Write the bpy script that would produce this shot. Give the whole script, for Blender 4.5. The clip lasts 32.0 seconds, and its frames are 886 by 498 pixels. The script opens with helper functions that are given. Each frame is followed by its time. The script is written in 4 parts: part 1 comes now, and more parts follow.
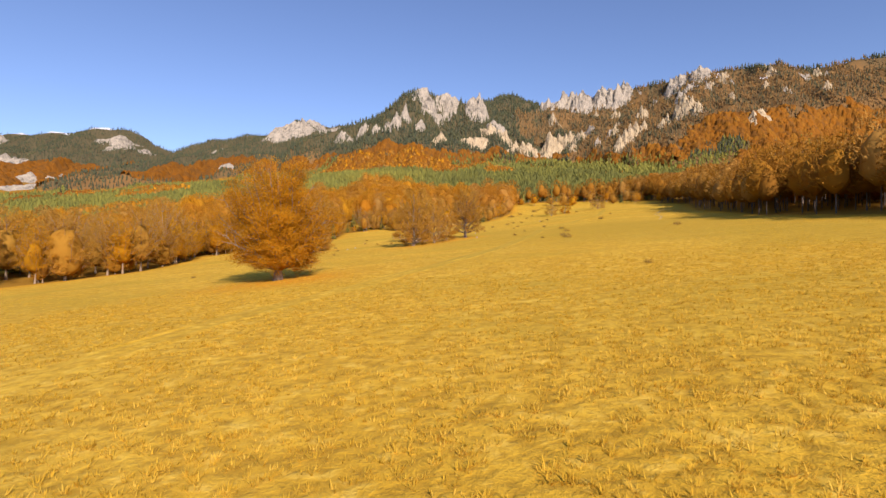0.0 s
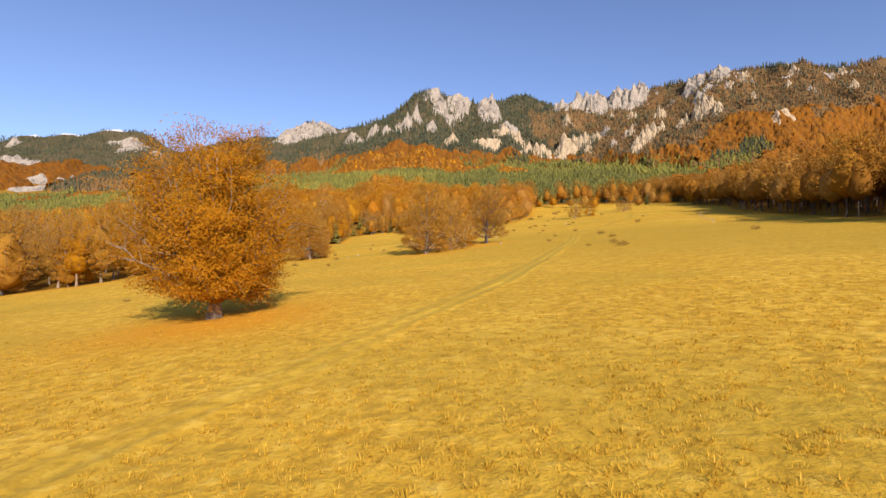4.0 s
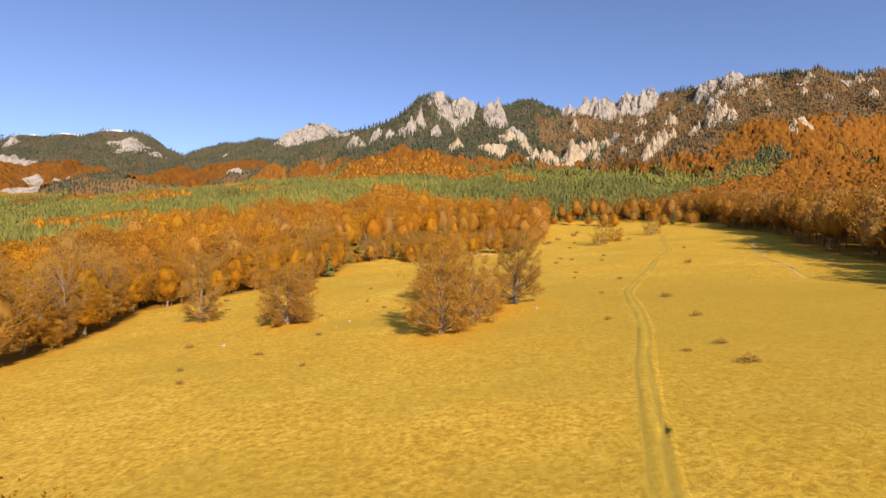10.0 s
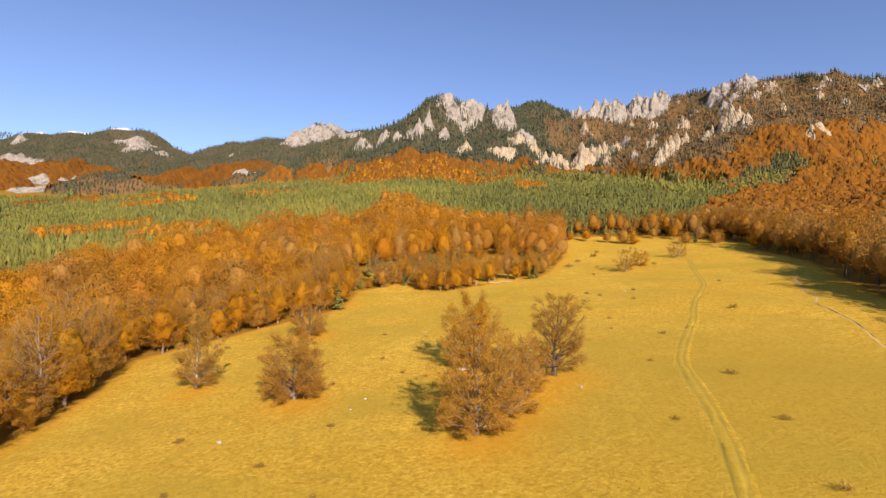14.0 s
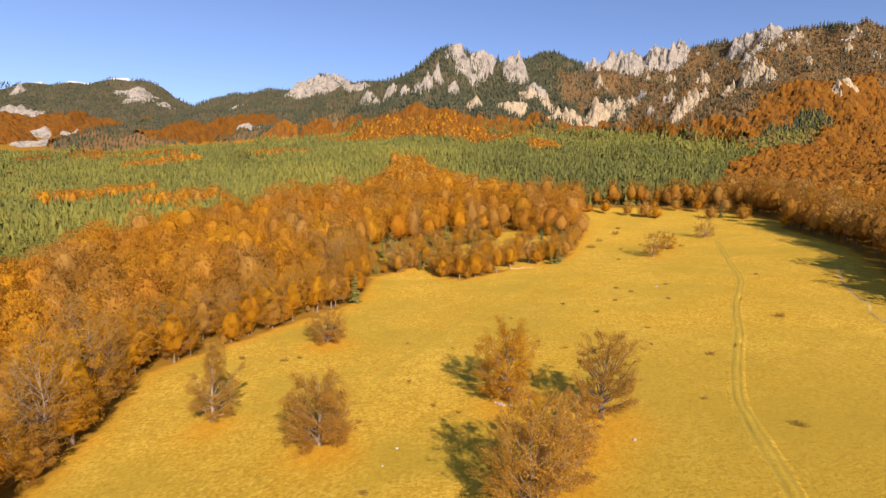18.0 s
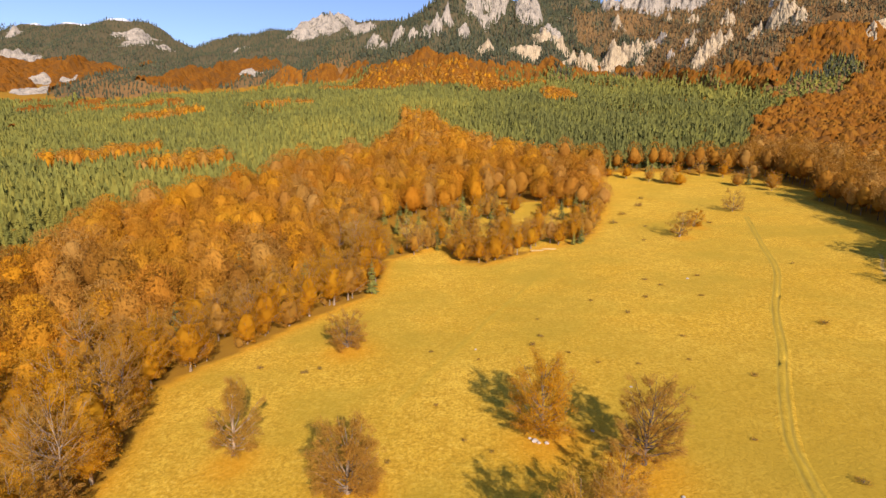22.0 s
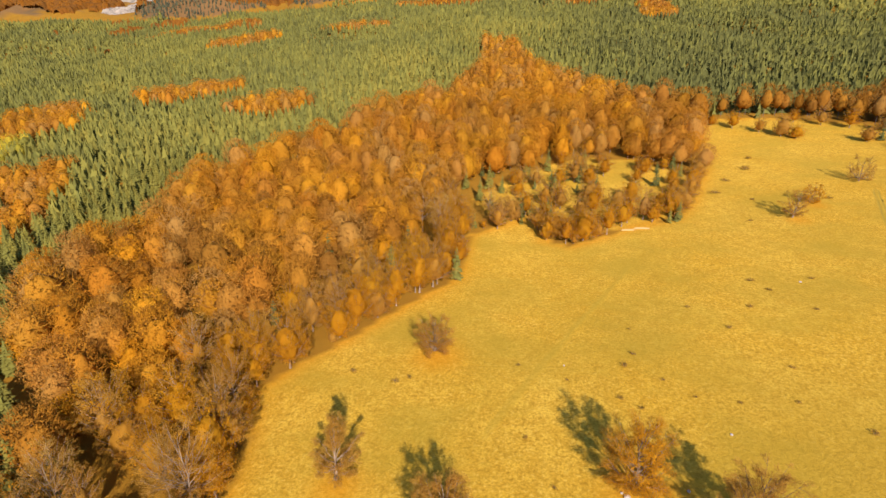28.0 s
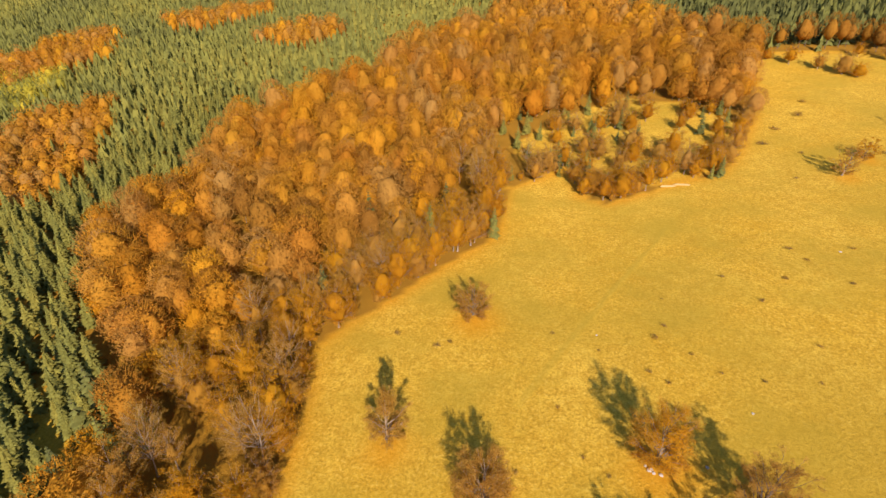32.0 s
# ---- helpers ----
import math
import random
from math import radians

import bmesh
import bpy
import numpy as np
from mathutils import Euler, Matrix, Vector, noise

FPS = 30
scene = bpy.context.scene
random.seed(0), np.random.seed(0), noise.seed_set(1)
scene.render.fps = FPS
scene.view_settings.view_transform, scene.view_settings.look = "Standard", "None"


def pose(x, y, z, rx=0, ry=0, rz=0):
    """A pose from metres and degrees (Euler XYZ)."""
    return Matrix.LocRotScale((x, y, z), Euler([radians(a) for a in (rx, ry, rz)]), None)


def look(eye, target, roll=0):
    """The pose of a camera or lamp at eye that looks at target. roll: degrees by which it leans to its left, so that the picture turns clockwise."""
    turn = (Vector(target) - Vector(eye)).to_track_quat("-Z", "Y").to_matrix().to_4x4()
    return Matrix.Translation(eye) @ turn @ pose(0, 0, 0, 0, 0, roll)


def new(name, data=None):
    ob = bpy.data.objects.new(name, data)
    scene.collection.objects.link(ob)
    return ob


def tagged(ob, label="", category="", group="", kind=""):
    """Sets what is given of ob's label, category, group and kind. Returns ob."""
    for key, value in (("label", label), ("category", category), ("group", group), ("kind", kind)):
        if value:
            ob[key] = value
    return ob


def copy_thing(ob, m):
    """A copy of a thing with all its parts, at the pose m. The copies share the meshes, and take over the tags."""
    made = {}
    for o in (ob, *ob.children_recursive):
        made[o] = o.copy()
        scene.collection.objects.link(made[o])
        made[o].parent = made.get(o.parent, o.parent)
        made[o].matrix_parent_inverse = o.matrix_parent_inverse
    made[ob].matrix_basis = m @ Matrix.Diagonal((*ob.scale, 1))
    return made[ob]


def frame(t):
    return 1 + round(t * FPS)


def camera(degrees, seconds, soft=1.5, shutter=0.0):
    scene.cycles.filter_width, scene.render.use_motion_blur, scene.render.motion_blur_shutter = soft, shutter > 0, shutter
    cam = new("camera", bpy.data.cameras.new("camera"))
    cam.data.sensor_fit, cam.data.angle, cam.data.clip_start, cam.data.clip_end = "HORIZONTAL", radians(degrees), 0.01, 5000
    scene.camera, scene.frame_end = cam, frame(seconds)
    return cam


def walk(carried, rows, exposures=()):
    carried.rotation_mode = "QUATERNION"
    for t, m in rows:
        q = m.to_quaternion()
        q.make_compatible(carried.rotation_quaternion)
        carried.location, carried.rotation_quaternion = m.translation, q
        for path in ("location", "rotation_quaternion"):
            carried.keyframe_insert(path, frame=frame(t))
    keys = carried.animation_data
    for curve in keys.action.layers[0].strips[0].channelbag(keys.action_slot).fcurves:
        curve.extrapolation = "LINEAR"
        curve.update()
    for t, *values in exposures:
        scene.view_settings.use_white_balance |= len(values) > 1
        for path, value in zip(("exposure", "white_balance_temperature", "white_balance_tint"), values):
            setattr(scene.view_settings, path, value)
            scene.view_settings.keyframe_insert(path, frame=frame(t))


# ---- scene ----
cam = camera(80.7, 32.0)
METRES, EYE, TILT, LEAN, TURN = 150.0, 4.0, 0.0, 0.0, 0.0
ROWS = [
    (0.0, 0.0001, -0.0396, -0.0049, 0.00, -0.03, -0.00),
    (0.5, 0.0017, -0.0192, -0.0061, 0.12, -0.02, 0.04),
    (1.0, 0.0022, 0.0007, -0.0073, 0.34, 0.02, 0.01),
    (1.5, 0.0011, 0.0224, -0.0072, 0.58, 0.04, 0.01),
    (2.0, -0.0000, 0.0442, -0.0062, 0.83, 0.07, -0.02),
    (2.5, -0.0027, 0.0643, -0.0040, 0.94, 0.12, -0.02),
    (3.0, -0.0056, 0.0831, -0.0013, 1.04, 0.17, -0.06),
    (3.5, -0.0091, 0.1016, 0.0013, 1.12, 0.20, -0.16),
    (5.5, -0.0208, 0.1892, 0.0178, 1.11, 0.43, -0.35),
    (6.0, -0.0223, 0.2084, 0.0251, 1.13, 0.47, -0.41),
    (6.5, -0.0238, 0.2267, 0.0331, 1.13, 0.48, -0.42),
    (7.0, -0.0254, 0.2444, 0.0413, 1.10, 0.46, -0.49),
    (7.5, -0.0270, 0.2612, 0.0494, 1.14, 0.48, -0.52),
    (8.0, -0.0292, 0.2769, 0.0574, 1.16, 0.49, -0.61),
    (8.5, -0.0314, 0.2920, 0.0653, 1.20, 0.49, -0.67),
    (9.0, -0.0339, 0.3064, 0.0734, 1.24, 0.49, -0.74),
    (9.5, -0.0363, 0.3204, 0.0815, 1.29, 0.49, -0.81),
    (10.0, -0.0393, 0.3336, 0.0898, 1.33, 0.48, -0.89),
    (10.5, -0.0423, 0.3466, 0.0988, 1.38, 0.45, -0.97),
    (11.0, -0.0461, 0.3588, 0.1085, 1.43, 0.41, -1.01),
    (11.5, -0.0495, 0.3708, 0.1184, 1.46, 0.39, -1.08),
    (12.0, -0.0533, 0.3827, 0.1284, 1.53, 0.38, -1.16),
    (12.5, -0.0579, 0.3940, 0.1384, 1.63, 0.36, -1.24),
    (13.0, -0.0627, 0.4047, 0.1492, 1.71, 0.31, -1.28),
    (13.5, -0.0677, 0.4151, 0.1599, 1.82, 0.31, -1.32),
    (14.0, -0.0729, 0.4252, 0.1707, 1.89, 0.29, -1.39),
    (14.5, -0.0782, 0.4350, 0.1816, 1.94, 0.27, -1.41),
    (16.5, -0.0999, 0.4714, 0.2271, 2.26, -0.53, -1.71),
    (17.0, -0.1048, 0.4801, 0.2374, 2.34, -2.22, -1.70),
    (17.5, -0.1099, 0.4886, 0.2485, 2.45, -3.70, -1.69),
    (18.0, -0.1146, 0.4970, 0.2595, 2.52, -5.02, -1.70),
    (18.5, -0.1190, 0.5056, 0.2706, 2.62, -6.32, -1.67),
    (19.0, -0.1234, 0.5142, 0.2821, 2.71, -7.21, -1.66),
    (19.5, -0.1278, 0.5226, 0.2934, 2.80, -7.86, -1.65),
    (20.0, -0.1322, 0.5309, 0.3048, 2.90, -8.50, -1.65),
    (20.5, -0.1364, 0.5389, 0.3167, 2.99, -9.15, -1.66),
    (21.0, -0.1406, 0.5476, 0.3279, 3.07, -9.79, -1.68),
    (21.5, -0.1449, 0.5558, 0.3395, 3.14, -10.49, -1.64),
    (22.0, -0.1493, 0.5632, 0.3515, 3.33, -11.20, -1.61),
    (22.5, -0.1531, 0.5704, 0.3638, 3.85, -11.96, -1.58),
    (23.0, -0.1574, 0.5782, 0.3752, 4.37, -12.70, -1.56),
    (23.5, -0.1606, 0.5850, 0.3875, 4.91, -13.47, -1.55),
    (24.0, -0.1644, 0.5922, 0.3988, 5.43, -14.23, -1.53),
    (24.5, -0.1687, 0.5986, 0.4105, 5.98, -15.01, -1.49),
    (25.0, -0.1725, 0.6044, 0.4225, 6.66, -15.83, -1.42),
    (25.5, -0.1763, 0.6093, 0.4348, 7.40, -16.65, -1.35),
    (27.5, -0.1884, 0.6226, 0.4898, 10.37, -20.11, -0.98),
    (28.0, -0.1931, 0.6260, 0.5016, 11.24, -20.94, -0.92),
    (28.5, -0.1974, 0.6289, 0.5138, 11.96, -21.80, -0.87),
    (29.0, -0.2014, 0.6315, 0.5262, 12.62, -22.69, -0.78),
    (29.5, -0.2051, 0.6320, 0.5393, 13.26, -23.62, -0.70),
    (30.0, -0.2083, 0.6335, 0.5516, 13.86, -24.61, -0.62),
    (30.5, -0.2108, 0.6338, 0.5646, 14.21, -26.08, -0.53),
    (31.0, -0.2139, 0.6337, 0.5772, 14.26, -27.77, -0.46),
    (31.5, -0.2165, 0.6340, 0.5898, 14.31, -29.56, -0.38),
    (32.0, -0.2189, 0.6348, 0.6035, 14.36, -30.34, -0.30),
]
walk(cam, [(t, pose(0, 0, EYE, TILT, LEAN, TURN) @ pose(METRES * x, METRES * y, METRES * z, 90 + pitch, roll, yaw)) for t, x, y, z, yaw, pitch, roll in ROWS], exposures=[(0.0, 0.4, 6750, 27), (22.0, 0.4, 6750, 27), (28.0, 0.45, 6750, 27), (32.0, 0.45, 6750, 27)])

# ---- light ----
SUN_EL, SUN_AZ = 29.5, 158.0
world = bpy.data.worlds.new("sky")
scene.world = world
world.use_nodes = True
sky = world.node_tree.nodes.new("ShaderNodeTexSky")
sky.sky_type, sky.sun_disc = "NISHITA", False
sky.sun_elevation, sky.sun_rotation = radians(SUN_EL), radians(SUN_AZ)
sky.altitude, sky.air_density, sky.dust_density, sky.ozone_density = 900, 1.0, 0.25, 5.0
world.node_tree.nodes["Background"].inputs[1].default_value = 0.12
world.node_tree.links.new(sky.outputs[0], world.node_tree.nodes["Background"].inputs[0])
lamp = bpy.data.lights.new("sun", "SUN")
lamp.energy, lamp.angle, lamp.color = 5.0, radians(0.55), (1.0, 0.93, 0.80)
sun = new("sun", lamp)
to_sun = Vector((math.sin(radians(SUN_AZ)) * math.cos(radians(SUN_EL)), math.cos(radians(SUN_AZ)) * math.cos(radians(SUN_EL)), math.sin(radians(SUN_EL))))
sun.matrix_world = look(tuple(to_sun * 500), (0, 0, 0))

# ---- terrain, in plain arithmetic ----
def smax(a, b, k):
    h = np.clip(0.5 + 0.5 * (a - b) / k, 0, 1)
    return b * (1 - h) + a * h + k * h * (1 - h)


def vnoise(x, y, seed=0):
    """Smooth value noise in -1 to 1, one cell a metre."""
    xi, yi = np.floor(x), np.floor(y)
    fx, fy = x - xi, y - yi
    fx, fy = fx * fx * (3 - 2 * fx), fy * fy * (3 - 2 * fy)

    def corner(i, j):
        s = np.sin((xi + i) * 127.1 + (yi + j) * 311.7 + seed * 74.7) * 43758.5453
        return (s - np.floor(s)) * 2 - 1
    top = corner(0, 0) * (1 - fx) + corner(1, 0) * fx
    low = corner(0, 1) * (1 - fx) + corner(1, 1) * fx
    return top * (1 - fy) + low * fy


def fbm(x, y, seed=0, octaves=4):
    total, size = 0, 1.0
    for k in range(octaves):
        total = total + size * vnoise(x * 2 ** k, y * 2 ** k, seed + k)
        size *= 0.5
    return total


def ridge(x, y, crest, front, back):
    """A mountain ridge: a crest line of (x, y, z) with a slope on each side."""
    best = np.full(np.shape(x), -900.0)
    for (ax, ay, az), (bx, by, bz) in zip(crest, crest[1:]):
        ux, uy = bx - ax, by - ay
        s = np.clip(((x - ax) * ux + (y - ay) * uy) / (ux * ux + uy * uy), 0, 1)
        dx, dy = x - ax - s * ux, y - ay - s * uy
        d = np.hypot(dx, dy)
        fall = np.where(dy < 0, front, back)
        best = np.maximum(best, az + s * (bz - az) - fall * d * (1 - 0.00025 * np.minimum(d, 900)))
    return best


WEST_PEAK = [(-330, 1225, 262), (-238, 1250, 296), (-173, 1255, 318), (-123, 1262, 352), (-85, 1272, 380), (-50, 1282, 392), (15, 1305, 378), (92, 1325, 376), (130, 1400, 400), (181, 1500, 438)]
EAST_CREST = [(181, 1500, 438), (247, 1480, 417), (300, 1450, 400), (360, 1440, 412), (434, 1435, 425), (495, 1430, 440), (572, 1380, 446), (600, 1330, 438), (641, 1300, 446), (707, 1280, 453), (776, 1250, 435), (865, 1220, 430), (930, 1170, 436), (1150, 1100, 440), (1500, 900, 430), (2200, 400, 420)]
FAR_RIDGE = [(-3600, 1700, 470), (-2400, 2050, 500), (-1863, 2100, 483), (-1723, 2100, 478), (-1560, 2100, 466), (-1422, 2100, 480), (-1354, 2100, 500), (-1261, 2100, 470), (-1168, 2100, 410), (-1065, 2100, 382), (-963, 2100, 412), (-895, 2100, 435), (-783, 2100, 455), (-670, 2100, 468), (-548, 2100, 514), (-446, 2100, 498), (-335, 2100, 505), (0, 2300, 520), (600, 2300, 500)]
RED_HUMP = [(-1900, 1450, 250), (-1350, 1480, 262), (-1180, 1450, 225), (-1000, 1420, 175)]
LOW_HUMP = [(-760, 1330, 168), (-640, 1310, 190), (-540, 1300, 206), (-470, 1290, 190), (-420, 1280, 170)]


def mountains(x, y):
    gully = fbm(x / 70, y / 150, 3) * 20 + fbm(x / 24, y / 55, 9, 3) * 8
    m = np.maximum(ridge(x, y, WEST_PEAK, 0.92, 0.8), ridge(x, y, EAST_CREST, 0.72, 0.8))
    m = np.maximum(m, ridge(x, y, FAR_RIDGE, 0.5, 0.6))
    crest = np.maximum(ridge(x, y, WEST_PEAK, 3, 3), ridge(x, y, EAST_CREST, 3, 3))
    crest = np.maximum(crest, ridge(x, y, FAR_RIDGE, 3, 3))
    near = np.clip((m - crest) / 60, 0.25, 1)
    m = np.maximum(m, ridge(x, y, RED_HUMP, 0.42, 0.5))
    m = np.maximum(m, ridge(x, y, LOW_HUMP, 0.45, 0.5))
    return m + gully * near


def ground_z(x, y):
    x, y = np.asarray(x, float), np.asarray(y, float)
    lean = 0.09 * np.where(x < -90, -90 + (x + 90) * 0.25, np.where(x > 190, 190 + (x - 190) * 0.8, x))
    yy = np.clip(y, 0, 600)
    meadow = 0.0001 * yy * yy + 0.028 * np.clip(y, -400, 3000) - 0.9 + np.clip(lean, -60, 70)
    hill = 24 + 0.2 * (np.minimum(y, 1500) - 360) - 0.1 * np.clip(-150 - x, 0, 600) - 0.16 * np.clip(y - 1500, 0, 2500)
    z = smax(meadow, hill, 8.0)
    wood = np.clip((y - 420) / 300, 0, 1)
    z = z + fbm(x / 90, y / 90, 21, 3) * 7 * wood + fbm(x / 34, y / 34, 5, 2) * 0.22 * (1 - wood)
    far = np.clip((y - 760) / 240, 0, 1)
    far = np.maximum(far, np.clip((np.abs(x) - 700) / 300, 0, 1) * np.clip((y - 300) / 300, 0, 1))
    return np.where(far > 0, smax(z, z * (1 - far) + (mountains(x, y)) * far, 14.0), z)
# ---- end of terrain ----

# ---- materials ----
def material(name):
    m = bpy.data.materials.new(name)
    m.use_nodes = True
    n = m.node_tree.nodes
    return m, n, m.node_tree.links, n["Principled BSDF"]


def add(n, kind, **inputs):
    node = n.new(kind)
    for key, value in inputs.items():
        node.inputs[key.replace("_", " ")].default_value = value
    return node


def ramp(n, *stops):
    node = n.new("ShaderNodeValToRGB")
    while len(node.color_ramp.elements) < len(stops):
        node.color_ramp.elements.new(0.5)
    for e, (p, c) in zip(node.color_ramp.elements, stops):
        e.position, e.color = p, (*c, 1)
    return node


def mix(n, l, factor, a, b, mode="MIX"):
    node = n.new("ShaderNodeMix")
    node.data_type, node.blend_type = "RGBA", mode
    for slot, value in ((0, factor), (6, a), (7, b)):
        if isinstance(value, (int, float)):
            node.inputs[slot].default_value = value
        elif isinstance(value, tuple):
            node.inputs[slot].default_value = (*value, 1)
        else:
            l.new(value, node.inputs[slot])
    return node.outputs[2]


def noise_at(n, l, scale, detail=4.0, rough=0.6, stretch=None):
    tex = add(n, "ShaderNodeTexNoise", Scale=scale, Detail=detail, Roughness=rough)
    geo = n.new("ShaderNodeNewGeometry")
    if stretch:
        m = n.new("ShaderNodeMapping")
        m.inputs["Scale"].default_value = stretch
        l.new(geo.outputs["Position"], m.inputs["Vector"])
        l.new(m.outputs[0], tex.inputs["Vector"])
    else:
        l.new(geo.outputs["Position"], tex.inputs["Vector"])
    return tex.outputs[0]


def attribute(n, name):
    a = n.new("ShaderNodeAttribute")
    a.attribute_name = name
    return a.outputs["Fac"]


def bump(n, l, shader, height, strength, distance):
    b = add(n, "ShaderNodeBump", Strength=strength, Distance=distance)
    l.new(height, b.inputs["Height"])
    l.new(b.outputs[0], shader.inputs["Normal"])


STRAW = (0.63, 0.375, 0.030), (0.50, 0.28, 0.020), (0.72, 0.465, 0.055)


def grass_colour(n, l):
    """Dry straw: broad swathes, tussocks and fine mottling."""
    broad = noise_at(n, l, 0.035, 3)
    clump = noise_at(n, l, 0.35, 4, 0.65)
    tuft = noise_at(n, l, 2.0, 6, 0.72)
    base = mix(n, l, ramp_out(n, l, broad, (0.35, (0, 0, 0)), (0.68, (1, 1, 1))), STRAW[0], STRAW[2])
    base = mix(n, l, ramp_out(n, l, clump, (0.40, (0.55, 0.55, 0.55)), (0.60, (0, 0, 0))), base, STRAW[1])
    # Shade between tufts and light on hummock tops are put into the colour.
    base = mix(n, l, ramp_out(n, l, tuft, (0.34, (0.9, 0.9, 0.9)), (0.55, (0, 0, 0))), base, (0.35, 0.195, 0.016))
    hummock = noise_at(n, l, 1.3, 4, 0.62)
    base = mix(n, l, ramp_out(n, l, hummock, (0.36, (0.75, 0.75, 0.75)), (0.46, (0, 0, 0))), base, (0.36, 0.205, 0.018))
    base = mix(n, l, ramp_out(n, l, hummock, (0.54, (0, 0, 0)), (0.68, (0.6, 0.6, 0.6))), base, (0.78, 0.53, 0.090))
    olive = noise_at(n, l, 0.028, 5, 0.6, (1, 1.6, 1))
    base = mix(n, l, ramp_out(n, l, olive, (0.46, (0, 0, 0)), (0.66, (0.7, 0.7, 0.7))), base, (0.40, 0.275, 0.026))
    rough = n.new("ShaderNodeMath")
    rough.operation = "ADD"
    l.new(tuft, rough.inputs[0])
    l.new(hummock, rough.inputs[1])
    return base, rough.outputs[0]


def ramp_out(n, l, value, *stops):
    r = ramp(n, *stops)
    l.new(value, r.inputs[0])
    return r.outputs[0]


def ground_material():
    m, n, l, p = material("meadow_and_slopes")
    straw, tuft = grass_colour(n, l)
    leafy = mix(n, l, noise_at(n, l, 0.9, 5), (0.56, 0.215, 0.005), (0.64, 0.28, 0.008))
    blotch = n.new("ShaderNodeMath")
    blotch.operation = "MULTIPLY"
    l.new(attribute(n, "litter"), blotch.inputs[0])
    l.new(ramp_out(n, l, noise_at(n, l, 0.5, 4), (0.25, (0.75, 0.75, 0.75)), (0.6, (1, 1, 1))), blotch.inputs[1])
    c = mix(n, l, blotch.outputs[0], straw, leafy)
    c = mix(n, l, attribute(n, "olive_zone"), c, mix(n, l, tuft, (0.24, 0.155, 0.013), (0.41, 0.268, 0.026)))
    floor = mix(n, l, noise_at(n, l, 0.12, 5), (0.21, 0.110, 0.014), (0.38, 0.195, 0.018))
    c = mix(n, l, attribute(n, "woods"), c, floor)
    scrub = mix(n, l, noise_at(n, l, 0.05, 6, 0.7), (0.06, 0.062, 0.034), (0.14, 0.105, 0.055))
    rusty = mix(n, l, noise_at(n, l, 0.05, 6, 0.7), (0.13, 0.082, 0.04), (0.26, 0.135, 0.04))
    c = mix(n, l, attribute(n, "scrub"), c, mix(n, l, attribute(n, "rusty"), scrub, rusty))
    stone = mix(n, l, noise_at(n, l, 0.09, 8, 0.7, (1, 1, 0.5)), (0.20, 0.18, 0.16), (0.40, 0.36, 0.31))
    edge = n.new("ShaderNodeMath")
    edge.operation = "ADD"
    l.new(attribute(n, "rock"), edge.inputs[0])
    l.new(noise_at(n, l, 0.06, 7, 0.75), edge.inputs[1])
    c = mix(n, l, ramp_out(n, l, edge.outputs[0], (1.02, (0, 0, 0)), (1.12, (1, 1, 1))), c, stone)
    cold = n.new("ShaderNodeMath")
    cold.operation = "ADD"
    l.new(attribute(n, "snow"), cold.inputs[0])
    l.new(noise_at(n, l, 0.03, 6, 0.7), cold.inputs[1])
    c = mix(n, l, ramp_out(n, l, cold.outputs[0], (0.98, (0, 0, 0)), (1.06, (1, 1, 1))), c, (0.80, 0.82, 0.86))
    l.new(c, p.inputs["Base Color"])
    p.inputs["Roughness"].default_value = 0.95
    p.inputs["Specular IOR Level"].default_value = 0.03
    p.inputs["Sheen Weight"].default_value = 0.06
    p.inputs["Sheen Roughness"].default_value = 0.45
    p.inputs["Sheen Tint"].default_value = (0.95, 0.70, 0.25, 1)
    bump(n, l, p, tuft, 0.5, 0.3)
    return m


def track_material():
    m, n, l, p = material("grassy_track")
    straw, tuft = grass_colour(n, l)
    worn = mix(n, l, noise_at(n, l, 0.7, 5), (0.37, 0.262, 0.026), (0.45, 0.315, 0.034))
    rut = mix(n, l, noise_at(n, l, 2.0, 5), (0.29, 0.205, 0.03), (0.39, 0.265, 0.045))
    c = mix(n, l, attribute(n, "worn"), straw, worn)
    c = mix(n, l, attribute(n, "rut"), c, rut)
    l.new(c, p.inputs["Base Color"])
    p.inputs["Roughness"].default_value = 0.95
    p.inputs["Specular IOR Level"].default_value = 0.03
    p.inputs["Sheen Weight"].default_value = 0.06
    p.inputs["Sheen Roughness"].default_value = 0.45
    p.inputs["Sheen Tint"].default_value = (0.95, 0.70, 0.25, 1)
    bump(n, l, p, tuft, 0.4, 0.2)
    return m


